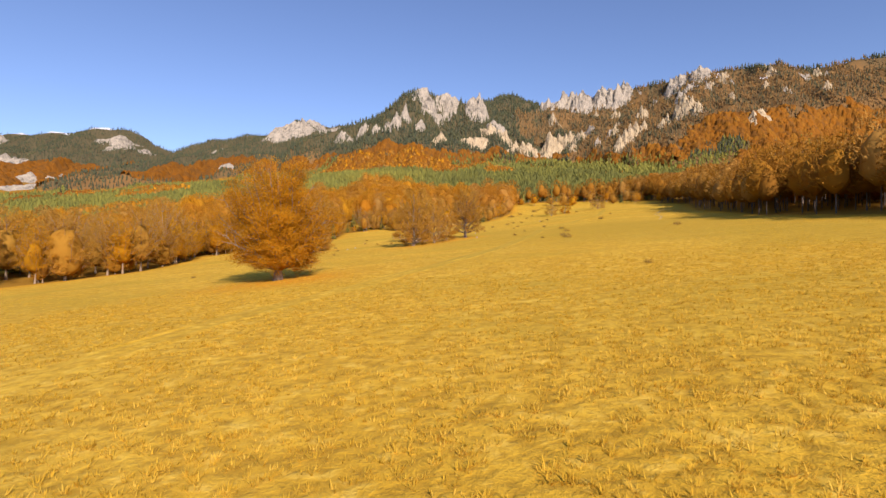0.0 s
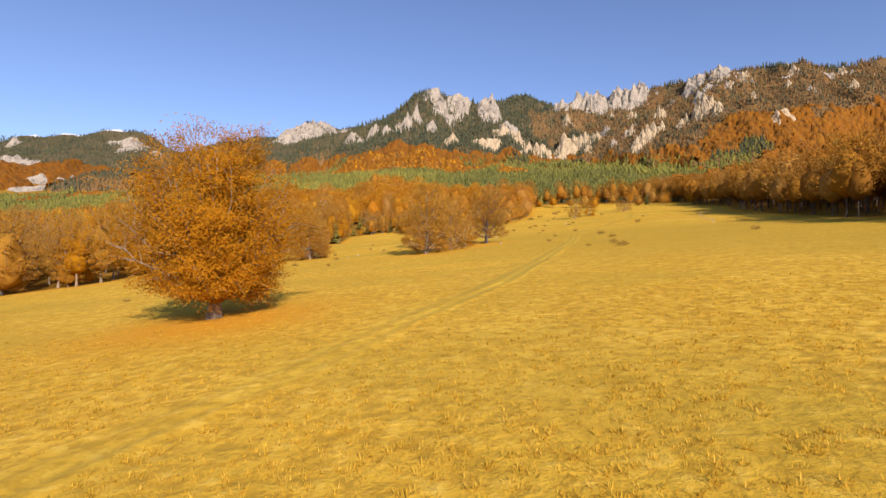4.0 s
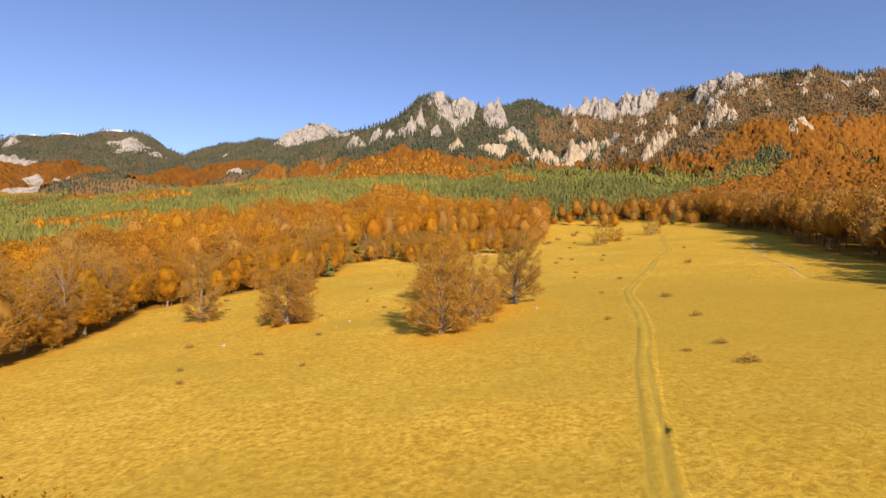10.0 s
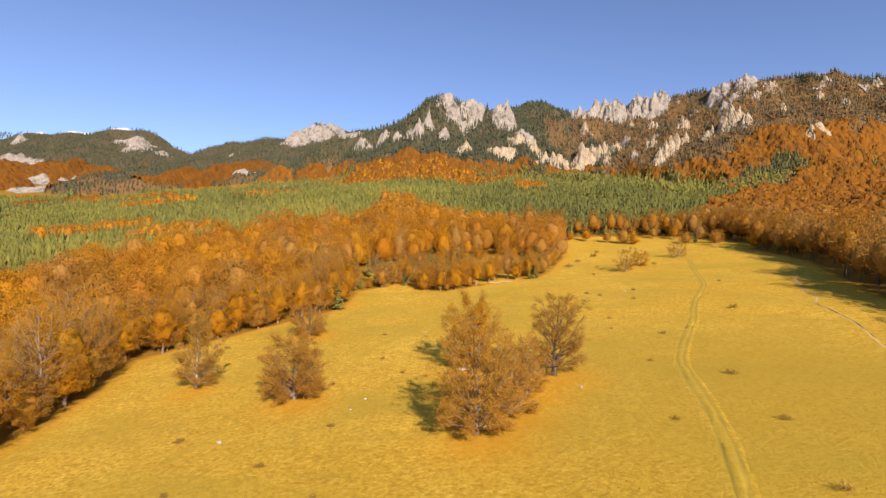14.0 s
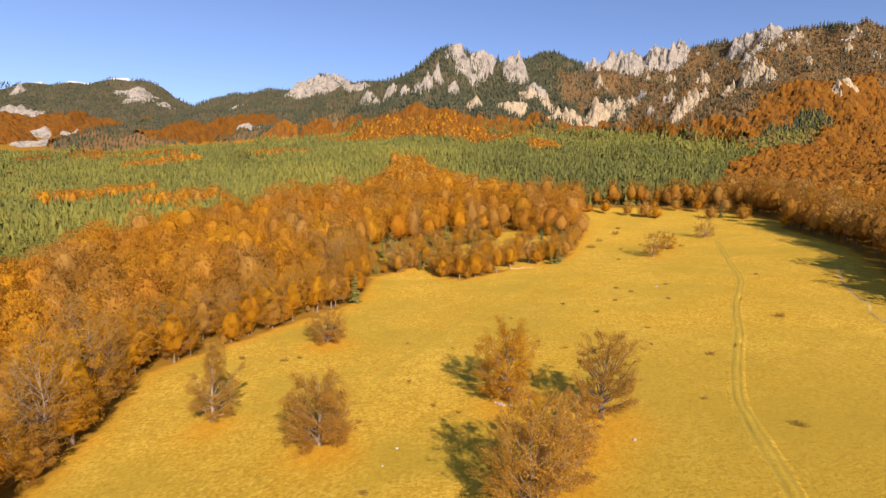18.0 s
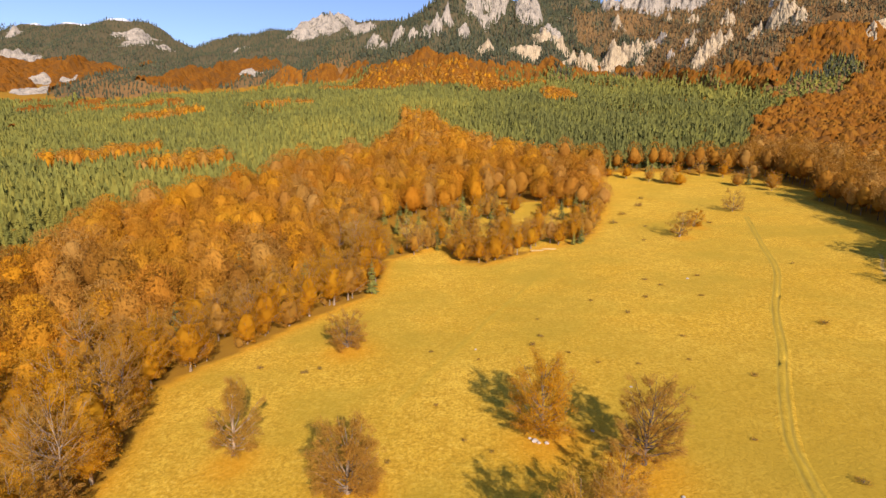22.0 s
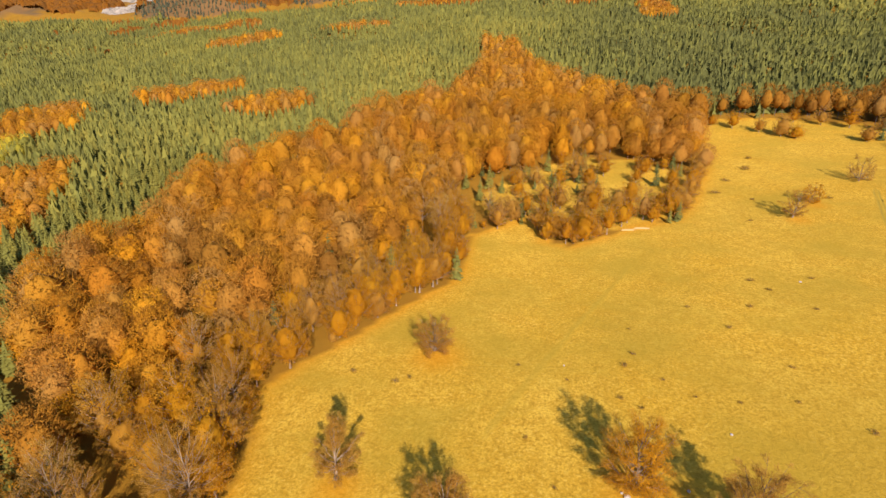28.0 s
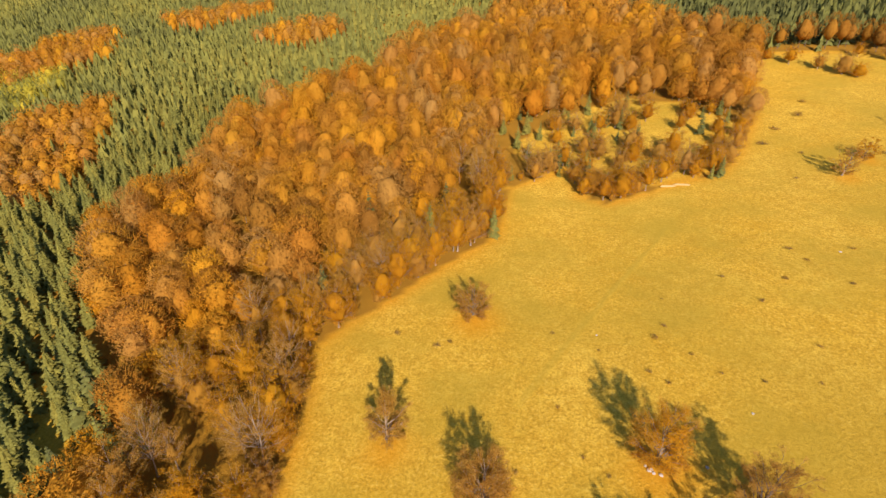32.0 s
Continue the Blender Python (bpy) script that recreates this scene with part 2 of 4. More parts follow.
def leaf_material(name, colours, source, translucent=0.35):
    """Foliage: one hue a tree, out of a range, with finer change from leaf to leaf."""
    m, n, l, p = material(name)
    if source == "object":
        pick = n.new("ShaderNodeObjectInfo").outputs["Random"]
    else:
        pick = attribute(n, "tint")
    steps = [(i / (len(colours) - 1), c) for i, c in enumerate(colours)]
    hue = ramp_out(n, l, pick, *steps)
    island = n.new("ShaderNodeNewGeometry").outputs["Random Per Island"]
    value = ramp_out(n, l, island, (0.0, (0.86, 0.85, 0.84)), (1.0, (1.14, 1.14, 1.1)))
    c = mix(n, l, 1.0, hue, value, "MULTIPLY")
    l.new(c, p.inputs["Base Color"])
    p.inputs["Roughness"].default_value = 0.8
    p.inputs["Specular IOR Level"].default_value = 0.03
    if translucent:
        t = n.new("ShaderNodeBsdfTranslucent")
        l.new(c, t.inputs[0])
        s = n.new("ShaderNodeMixShader")
        s.inputs[0].default_value = translucent
        l.new(p.outputs[0], s.inputs[1])
        l.new(t.outputs[0], s.inputs[2])
        l.new(s.outputs[0], n["Material Output"].inputs[0])
    return m


def bark_material(name, dark, pale, scale=3.0):
    m, n, l, p = material(name)
    streak = noise_at(n, l, scale, 6, 0.7, (1, 1, 0.35))
    l.new(ramp_out(n, l, streak, (0.3, dark), (0.62, pale)), p.inputs["Base Color"])
    p.inputs["Roughness"].default_value = 0.85
    bump(n, l, p, streak, 0.5, 0.05)
    return m


def stone_material(name, dark, pale, scale):
    m, n, l, p = material(name)
    big = noise_at(n, l, scale, 8, 0.72, (1, 1, 0.45))
    fine = noise_at(n, l, scale * 6, 6, 0.7, (1, 1, 0.3))
    # Dark stops put the shadow in clefts and cracks into the colour.
    c = ramp_out(n, l, big, (0.36, dark), (0.46, tuple(0.3 * a + 0.7 * b for a, b in zip(dark, pale))), (0.58, pale))
    c = mix(n, l, ramp_out(n, l, fine, (0.36, (0.55, 0.55, 0.55)), (0.5, (0, 0, 0))), c, tuple(0.55 * a for a in dark))
    l.new(c, p.inputs["Base Color"])
    p.inputs["Roughness"].default_value = 0.9
    bump(n, l, p, fine, 0.8, 0.6 / scale * 0.06)
    return m


M_GROUND, M_TRACK = ground_material(), track_material()
ORANGE = [(0.54, 0.255, 0.012), (0.58, 0.295, 0.016), (0.47, 0.210, 0.012), (0.54, 0.262, 0.012)]
BROWN = [(0.44, 0.235, 0.036), (0.49, 0.270, 0.045), (0.39, 0.200, 0.034), (0.50, 0.250, 0.026), (0.43, 0.245, 0.062)]
GREEN = [(0.130, 0.138, 0.042), (0.165, 0.170, 0.045), (0.200, 0.202, 0.047), (0.245, 0.232, 0.049), (0.28, 0.25, 0.049)]
WOODS = [(0.37, 0.198, 0.044), (0.55, 0.248, 0.012), (0.42, 0.196, 0.027), (0.57, 0.275, 0.016), (0.29, 0.135, 0.022), (0.49, 0.205, 0.012), (0.41, 0.225, 0.054), (0.45, 0.176, 0.012)]
M_ORANGE = leaf_material("orange_beech_leaves", ORANGE, "object", 0.45)
M_BROWN = leaf_material("brown_beech_leaves", BROWN, "object", 0.40)
M_TWIG = leaf_material("bare_twigs", [(0.45, 0.275, 0.050), (0.48, 0.255, 0.034), (0.41, 0.250, 0.058), (0.50, 0.285, 0.044)], "object", 0.35)
M_SPRUCE = leaf_material("spruce_needles", GREEN, "object", 0.12)
M_WOODS = leaf_material("autumn_woods", WOODS, "tint", 0.26)
M_CONIFER = leaf_material("conifer_woods", GREEN, "tint", 0.25)
# Bluish tones: some haze of distance is put into the colour.
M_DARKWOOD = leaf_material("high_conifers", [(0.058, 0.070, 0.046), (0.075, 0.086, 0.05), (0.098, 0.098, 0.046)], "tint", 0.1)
M_LARCH = leaf_material("high_larches", [(0.21, 0.135, 0.062), (0.27, 0.155, 0.055), (0.17, 0.118, 0.06), (0.09, 0.09, 0.05), (0.11, 0.10, 0.052), (0.28, 0.16, 0.052)], "tint", 0.15)
# Darker than M_WOODS: self-shadow that smooth canopies lack is put into the colour.
M_RUST = leaf_material("self_shaded_far_beech", [(0.205, 0.080, 0.012), (0.250, 0.102, 0.013), (0.170, 0.074, 0.016), (0.235, 0.088, 0.010), (0.27, 0.118, 0.016)], "tint", 0.15)
M_BARK = bark_material("pale_beech_bark", (0.12, 0.085, 0.05), (0.31, 0.235, 0.15))
M_BIRCH = bark_material("silver_bark", (0.17, 0.12, 0.07), (0.38, 0.285, 0.18), 2.0)
M_DARKBARK = bark_material("dark_bark", (0.06, 0.045, 0.035), (0.16, 0.12, 0.09))
M_STONE = stone_material("pale_limestone", (0.085, 0.078, 0.062), (0.38, 0.335, 0.255), 0.07)
M_WARMSTONE = stone_material("warm_limestone", (0.12, 0.090, 0.052), (0.46, 0.365, 0.215), 0.10)
M_BOULDER = stone_material("field_stone", (0.28, 0.25, 0.20), (0.52, 0.48, 0.41), 2.0)
M_YELLOW = leaf_material("yellow_birch_leaves", [(0.60, 0.44, 0.03), (0.66, 0.50, 0.05), (0.42, 0.36, 0.04), (0.24, 0.24, 0.05)], "tint")
M_TUFT = leaf_material("straw_blades", [(0.70, 0.45, 0.050), (0.78, 0.53, 0.085), (0.62, 0.385, 0.036), (0.70, 0.45, 0.05), (0.56, 0.36, 0.034)], "tint", 0.5)
M_SHRUB = leaf_material("dry_shrub", [(0.34, 0.225, 0.055), (0.27, 0.20, 0.048), (0.38, 0.23, 0.055)], "object")
M_SOIL = bark_material("bare_soil", (0.36, 0.235, 0.05), (0.52, 0.34, 0.08), 1.2)
M_CHIP = bark_material("pale_wood", (0.40, 0.27, 0.08), (0.60, 0.43, 0.17), 4.0)

# ---- mesh helpers ----
def raw_mesh(name, verts, tris, mats, index=None, attrs=(), smooth=False):
    """A mesh straight from arrays of points and triangles."""
    verts, tris = np.asarray(verts, np.float32), np.asarray(tris, np.int32)
    me = bpy.data.meshes.new(name)
    me.vertices.add(len(verts))
    me.vertices.foreach_set("co", verts.ravel())
    me.loops.add(tris.size)
    me.loops.foreach_set("vertex_index", tris.ravel())
    me.polygons.add(len(tris))
    me.polygons.foreach_set("loop_start", np.arange(0, tris.size, tris.shape[1], dtype=np.int32))
    for m in mats:
        me.materials.append(m)
    if index is not None:
        me.polygons.foreach_set("material_index", np.asarray(index, np.int32))
    me.polygons.foreach_set("use_smooth", np.full(len(tris), smooth))
    for key, values in attrs:
        values = np.asarray(values, np.float32)
        if values.ndim == 2:
            me.attributes.new(key, "FLOAT_VECTOR", "POINT").data.foreach_set("vector", values.ravel())
        else:
            me.attributes.new(key, "FLOAT", "POINT").data.foreach_set("value", values)
    me.update(calc_edges=True)
    me.validate()
    return me


def part(name, me, parent, label=""):
    ob = new(name, me)
    ob.parent = parent
    return tagged(ob, label)


def joined(blocks):
    """Points and triangles of several blocks, as one."""
    verts, tris, count = [], [], 0
    for v, t in blocks:
        verts.append(v)
        tris.append(np.asarray(t) + count)
        count += len(v)
    return np.concatenate(verts), np.concatenate(tris)


def unit(v):
    return v / (np.linalg.norm(v, axis=-1, keepdims=True) + 1e-9)


def tube(points, radii, sides):
    """A tapered limb round a line of points, closed at its tip."""
    points = np.asarray(points, float)
    along = np.gradient(points, axis=0)
    along /= np.linalg.norm(along, axis=1)[:, None] + 1e-9
    ref = np.where(np.abs(along[:, 2:3]) > 0.9, [[1.0, 0, 0]], [[0, 0, 1.0]])
    u = np.cross(along, ref)
    u /= np.linalg.norm(u, axis=1)[:, None] + 1e-9
    w = np.cross(along, u)
    a = np.arange(sides) * 2 * math.pi / sides
    ring = points[:, None] + np.asarray(radii)[:, None, None] * (np.cos(a)[None, :, None] * u[:, None] + np.sin(a)[None, :, None] * w[:, None])
    verts = ring.reshape(-1, 3)
    tris = []
    for i in range(len(points) - 1):
        for k in range(sides):
            p, q = i * sides + k, i * sides + (k + 1) % sides
            tris += [(p, q, q + sides), (p, q + sides, p + sides)]
    return verts, np.array(tris)


def cards(rng, centres, outward, size, slim=0.7, jitter=0.24):
    """Leaf clumps: one triangle at each centre, facing about outward."""
    k = len(centres)
    nrm = unit(outward + rng.normal(0, jitter, (k, 3)))
    u = unit(np.cross(nrm, rng.normal(0, 1, (k, 3))))
    w = np.cross(nrm, u)
    s = (size * rng.uniform(0.6, 1.4, k))[:, None]
    verts = np.stack([centres + u * s, centres - u * s * 0.6 + w * s * slim, centres - u * s * 0.6 - w * s * slim], 1).reshape(-1, 3)
    return verts, np.arange(3 * k).reshape(-1, 3)


def slivers(rng, starts, ways, length, width):
    """Twigs: a thin triangle from each start along its way."""
    k = len(starts)
    ways = unit(ways + rng.normal(0, 0.35, (k, 3)))
    side = unit(np.cross(ways, rng.normal(0, 1, (k, 3))))
    long = (length * rng.uniform(0.6, 1.4, k))[:, None]
    verts = np.stack([starts - side * width, starts + side * width, starts + ways * long], 1).reshape(-1, 3)
    return verts, np.arange(3 * k).reshape(-1, 3)


def dome_radius(t, az, ph, spread, skirt=0.6, lumps=3.0, power=2.0, rough=1.0):
    """A round-headed crown: its radius at a height share t and a bearing, and how far a lump stands out there."""
    lump = vnoise(np.cos(az) * lumps * 0.7 + ph, np.sin(az) * lumps * 0.7 + t * 4.0, 11) * 0.30 + vnoise(np.cos(az) * lumps * 1.7 + ph, np.sin(az) * lumps * 1.7 + t * 9.0, 12) * 0.16
    round_top = np.sqrt(np.clip(1 - (np.maximum(t - 0.40, 0) / 0.605) ** power, 0, 1))
    return spread * round_top * (skirt + (1 - skirt) * np.sin(np.minimum(t / 0.42, 1) * 1.5708)) * (1 + rough * lump), lump, round_top


def dome_spots(rng, count, height, spread, low, ph=None):
    """Points through the outer crown of a round-headed tree with a lumpy outline, with their outward ways."""
    t = rng.uniform(0, 1, count) ** 0.85
    az = rng.uniform(0, 6.283, count)
    ph = rng.uniform(0, 50) if ph is None else ph
    r, lump, round_top = dome_radius(t, az, ph, spread)
    depth = np.where(rng.uniform(0, 1, count) < 0.6, rng.uniform(0.86, 1.05, count), rng.uniform(0.68, 1.10, count))
    z = height * (low + (1 - low) * t * (1 + 0.10 * lump))
    x, y = np.cos(az) * r * depth, np.sin(az) * r * depth
    out = unit(np.stack([np.cos(az) * round_top, np.sin(az) * round_top, 1.7 * (t - 0.36) + 1.8 * lump], 1))
    return np.stack([x, y, np.clip(z * (0.92 + 0.08 * depth), 0.2, height)], 1), out


def hull(height, spread, low, ph, rings, sides, inset):
    """The dense inner foliage of a crown, as a lumpy closed dome under the leaf clumps."""
    t, az = np.meshgrid(np.linspace(0.0, 0.94, rings), np.arange(sides) * 6.2832 / sides, indexing="ij")
    r, lump, top = dome_radius(t, az, ph, spread)
    z = height * (low + (1 - low) * t * (1 + 0.10 * lump)) * (0.5 + 0.5 * inset)
    r = r * inset * np.where(t < 0.01, 0.45, 1)
    v = np.concatenate([np.stack([np.cos(az) * r, np.sin(az) * r, z], 2).reshape(-1, 3), [[0, 0, height * (0.5 + 0.5 * inset)]], [[0, 0, height * low]]])
    tris = []
    for a in range(rings - 1):
        for b in range(sides):
            p, q = a * sides + b, a * sides + (b + 1) % sides
            tris += [(p, q, q + sides), (p, q + sides, p + sides)]
    last = (rings - 1) * sides
    tris += [(last + b, last + (b + 1) % sides, rings * sides) for b in range(sides)] + [((b + 1) % sides, b, rings * sides + 1) for b in range(sides)]
    return v, np.array(tris)


# ---- trees ----
def beech(seed, height, spread, low, limbs, twigs, leaves, leaf, bare, trunk_r, sides=6, lean=0.0, core=0.0, spray=1.0, dead_top=0.0):
    """Limbs and crown of a beech: limbs curve up and out from the stem to a lumpy domed outline, and leaves and bare twigs sit along their outer branches."""
    rng = np.random.default_rng(seed)
    ph = rng.uniform(0, 50)
    s = np.linspace(0, 1, 9)
    sway = np.cumsum(rng.normal(0, 0.014 * height, (9, 2)), 0) * s[:, None]
    stem = np.stack([sway[:, 0] + lean * height * s, sway[:, 1], s * height * 0.88], 1)
    wood = [tube(stem, trunk_r * (1 - 0.92 * s ** 0.8) * (1 + 0.8 * np.exp(-s * 16)) + 0.015, sides)]
    ends, ways = [], []
    for i in range(limbs):
        t = 0.03 + 0.95 * ((i + rng.uniform(0.1, 0.9)) / limbs) ** 1.0
        az = np.array(i * 2.399 + rng.uniform(-0.35, 0.35))
        r, lump, _ = dome_radius(np.array(t), az, ph, spread, 0.70, 3.0, 2.7, 0.6)
        r = float(r) * rng.uniform(0.78, 1.02)
        z1 = height * (low + (1 - low) * t) * rng.uniform(0.96, 1.02)
        z0 = min(0.84 * height, max(0.55 * low * height + 0.4, z1 - r * math.tan(radians(20 + 44 * t + rng.uniform(-8, 8))) - 0.04 * height))
        if dead_top and t > dead_top:
            r *= 0.4
        base = np.array([np.interp(z0, stem[:, 2], stem[:, 0]), np.interp(z0, stem[:, 2], stem[:, 1]), z0])
        tip = np.array([stem[-1, 0] * t + math.cos(az) * r, stem[-1, 1] * t + math.sin(az) * r, max(z1, 0.5)])
        bow = base + (tip - base) * np.array([0.62, 0.62, 0.38]) + rng.normal(0, 0.05 * r, 3)
        q = np.linspace(0, 1, 6)[:, None]
        line = (1 - q) ** 2 * base + 2 * q * (1 - q) * bow + q * q * tip
        line[1:-1] += rng.normal(0, 0.025 * r, (4, 3))
        r0 = trunk_r * (0.46 - 0.30 * t)
        wood.append(tube(line, r0 * (1 - 0.86 * q[:, 0]) + 0.012, 4))
        for j in range(twigs):
            e = rng.uniform(0.30, 1.0)
            at = np.array([np.interp(e, q[:, 0], line[:, k]) for k in range(3)])
            way = unit(unit(tip - base) * 0.9 + rng.normal(0, 0.62, 3) * np.array([1, 1, 0.7]) + np.array([math.cos(az) * 0.3, math.sin(az) * 0.3, 0.0]))
            size = (0.16 * spread + 0.18 * r) * rng.uniform(0.6, 1.25)
            mid, end = at + way * size * 0.55 + rng.normal(0, 0.05 * size, 3), at + way * size
            if j < max(3, twigs // 2):
                wood.append(tube([at, mid, end], [r0 * 0.28 + 0.008, r0 * 0.15 + 0.006, 0.004], 3))
            ends += [mid, 0.45 * mid + 0.55 * end, end]
            ways += [way, way, way]
    ends, ways = np.array(ends), np.array(ways)
    heart = np.array([0, 0, height * (low + 0.36 * (1 - low))])
    squash = np.array([1, 1, 1.5 * spread / height])
    crown = []
    if core:
        crown.append(hull(height * 0.96, spread, low, ph, 9, 14, core))
    if leaves:
        pick = rng.integers(0, len(ends), leaves)
        spot = ends[pick] + rng.normal(0, 0.035 * spread + 0.14, (leaves, 3)) * np.array([1.2, 1.2, 0.6]) * spray
        spot[:, 2] = np.maximum(spot[:, 2], 0.3)
        crown.append(cards(rng, spot, unit((spot - heart) * squash) + np.array([0, 0, 0.25]), leaf, 0.6, 0.55))
    if bare:
        pick = rng.integers(0, len(ends), bare)
        spot = ends[pick] + rng.normal(0, 0.03 * spread + 0.10, (bare, 3))
        spot[:, 2] = np.maximum(spot[:, 2], 0.3)
        out = unit((spot - heart) * squash)
        crown.append(slivers(rng, spot, ways[pick] + 0.6 * out + np.array([0, 0, 0.15]), 0.05 * spread + 0.32, 0.030))
    return joined(wood), joined(crown)


def conifer(seed, height, spread, tiers, boughs, low=0.06):
    """A spruce: whorls of drooping boughs, each a bent, ragged fan, round a thin stem."""
    rng = np.random.default_rng(seed)
    verts, tris = [], []
    for i in range(tiers):
        f = low + (0.985 - low) * (i + rng.uniform(0, 0.5)) / tiers
        reach = spread * (1 - f) ** 0.86 * rng.uniform(0.85, 1.15) + 0.05 * spread
        for k in range(max(4, int(boughs * (1 - 0.45 * f)))):
            az = rng.uniform(0, 2 * math.pi)
            c, d = math.cos(az), math.sin(az)
            r = reach * rng.uniform(0.75, 1.15)
            z, w = f * height, r * rng.uniform(0.24, 0.38) + 0.10
            droop = r * rng.uniform(0.15, 0.42)
            b = len(verts)
            verts += [(0, 0, z + 0.1 * r), (c * r * 0.55 - d * w, d * r * 0.55 + c * w, z - 0.25 * droop), (c * r * 0.55 + d * w, d * r * 0.55 - c * w, z - 0.25 * droop),
                      (c * r, d * r, z - droop + 0.12 * r), (c * r * 0.6, d * r * 0.6, z + 0.04 * r)]
            tris += [(b, b + 1, b + 4), (b, b + 4, b + 2), (b + 1, b + 3, b + 4), (b + 4, b + 3, b + 2)]
    b = len(verts)
    verts += [(0.02 * spread, 0, height * 0.93), (-0.01 * spread, 0.02 * spread, height * 0.93), (-0.01 * spread, -0.02 * spread, height * 0.93), (0, 0, height)]
    tris += [(b, b + 1, b + 3), (b + 1, b + 2, b + 3), (b + 2, b, b + 3)]
    verts = np.array(verts, float)
    stem = tube([(0, 0, -0.3), (0, 0, height * 0.5), (0, 0, height * 0.95)], [height * 0.016, height * 0.010, 0.01], 5)
    return stem, (verts, np.array(tris))


def make_tree(name, wood, crown, bark, leaf, label, category="tree", group="", twigs=None, leafy=0):
    """One tree: an empty at its foot, a trunk with its limbs and a crown."""
    top = tagged(new(name), label, category, group)
    part("trunk", raw_mesh("trunk", wood[0], wood[1], [bark], smooth=True), top)
    mats, index = [leaf], None
    if twigs:
        mats, index = [leaf, twigs], (np.arange(len(crown[1])) >= leafy).astype(int)
    part("crown", raw_mesh("crown", crown[0], crown[1], mats, index, smooth=True), top)
    return top


def stand(x, y, turn=0.0, size=1.0, tall=1.0, sink=0.08):
    return Matrix.LocRotScale((x, y, float(ground_z(x, y)) - sink), Euler((0, 0, turn)), (size, size, size * tall))


def inside(x, y, line):
    """Which points lie within a closed line in plan."""
    hit = np.zeros(np.shape(x), bool)
    for (ax, ay), (bx, by) in zip(line, line[1:] + line[:1]):
        cross = ((ay > y) != (by > y)) & (x < (bx - ax) * (y - ay) / (by - ay + 1e-9) + ax)
        hit ^= cross
    return hit


def scatter(rng, x0, x1, y0, y1, step, shake=0.42):
    """Points about a step apart in a box, each shaken off the grid."""
    gx, gy = np.meshgrid(np.arange(x0, x1, step), np.arange(y0, y1, step))
    gx = gx + (np.arange(gx.shape[0]) % 2)[:, None] * step / 2
    px = gx.ravel() + rng.uniform(-shake, shake, gx.size) * step
    py = gy.ravel() + rng.uniform(-shake, shake, gx.size) * step
    return px, py


def woods(name, rng, templates, px, py, mats, label, category, size=(0.8, 1.2), lift=0.0, tint=None, soft=True):
    """A far wood in one mesh: tree shapes set on the ground, each with its own turn, size and hue."""
    vs, ts, ms, hs, count = [], [], [], [], 0
    pz = ground_z(px, py)
    which = rng.integers(0, len(templates), len(px))
    hue = rng.uniform(0, 1, len(px)) if tint is None else tint
    for k, (v, t, m) in enumerate(templates):
        at = np.nonzero(which == k)[0]
        if not len(at):
            continue
        a, s = rng.uniform(0, 6.283, len(at)), rng.uniform(size[0], size[1], len(at))
        h = s * rng.uniform(0.82, 1.15, len(at))
        c, d = np.cos(a), np.sin(a)
        x = (c[:, None] * v[None, :, 0] - d[:, None] * v[None, :, 1]) * s[:, None] + px[at][:, None]
        y = (d[:, None] * v[None, :, 0] + c[:, None] * v[None, :, 1]) * s[:, None] + py[at][:, None]
        z = v[None, :, 2] * h[:, None] + pz[at][:, None] + lift
        vs.append(np.stack([x, y, z], 2).reshape(-1, 3))
        ts.append((t[None] + (np.arange(len(at)) * len(v))[:, None, None]).reshape(-1, 3) + count)
        ms.append(np.tile(m, len(at)))
        hs.append(np.repeat(hue[at], len(v)))
        count += len(at) * len(v)
    me = raw_mesh(name, np.concatenate(vs), np.concatenate(ts), mats, np.concatenate(ms), [("tint", np.concatenate(hs))], soft)
    return tagged(new(name, me), label, category, kind="stuff")


def far_beech(seed, height, spread, count, leaf, low=0.10, rings=6, sides=9, inset=0.84, twigs=0, stem_r=0.010):
    """A light beech: a pale stem, dense inner foliage and an uneven domed crown of leaf clumps and twig ends."""
    rng = np.random.default_rng(seed)
    ph = rng.uniform(0, 50)
    spot, out = dome_spots(rng, count, height, spread, low, ph)
    crown = [hull(height, spread, low, ph, rings, sides, inset), cards(rng, spot, out + np.array([0, 0, 0.2]), leaf, 0.55, 0.5)]
    if twigs:
        spot, out = dome_spots(rng, twigs, height, spread, low, ph)
        crown.append(slivers(rng, spot * 0.95, out + np.array([0, 0, 0.7]), 0.10 * height, min(leaf * 0.26, 0.11)))
    stem = tube([(0, 0, -0.5), (0.1, 0, height * 0.45), (0, 0.1, height * 0.85)], [height * stem_r * 1.3, height * stem_r, 0.03], 3)
    v, t = joined(crown + [stem])
    return v, t, np.r_[np.zeros(len(t) - len(stem[1]), int), np.ones(len(stem[1]), int)]


def far_spruce(seed, height, spread, tiers, sides):
    """A light spruce: ragged skirts, one over the other."""
    rng = np.random.default_rng(seed)
    verts, tris = [], []
    for i in range(tiers):
        f = 0.05 + 0.8 * i / tiers
        r = spread * (1 - f) ** 0.9
        b, turn = len(verts), rng.uniform(0, 6.28)
        verts.append((0, 0, min(height, (f + 1.55 / (tiers + 0.6)) * height)))
        for k in range(sides):
            a = turn + k * 6.2832 / sides
            q = r * (1.22 if k % 2 else 0.5) * rng.uniform(0.85, 1.15)
            verts.append((math.cos(a) * q, math.sin(a) * q, f * height - (0.05 * height if k % 2 else 0) + rng.normal(0, 0.01 * height)))
        tris += [(b, b + 1 + k, b + 1 + (k + 1) % sides) for k in range(sides)]
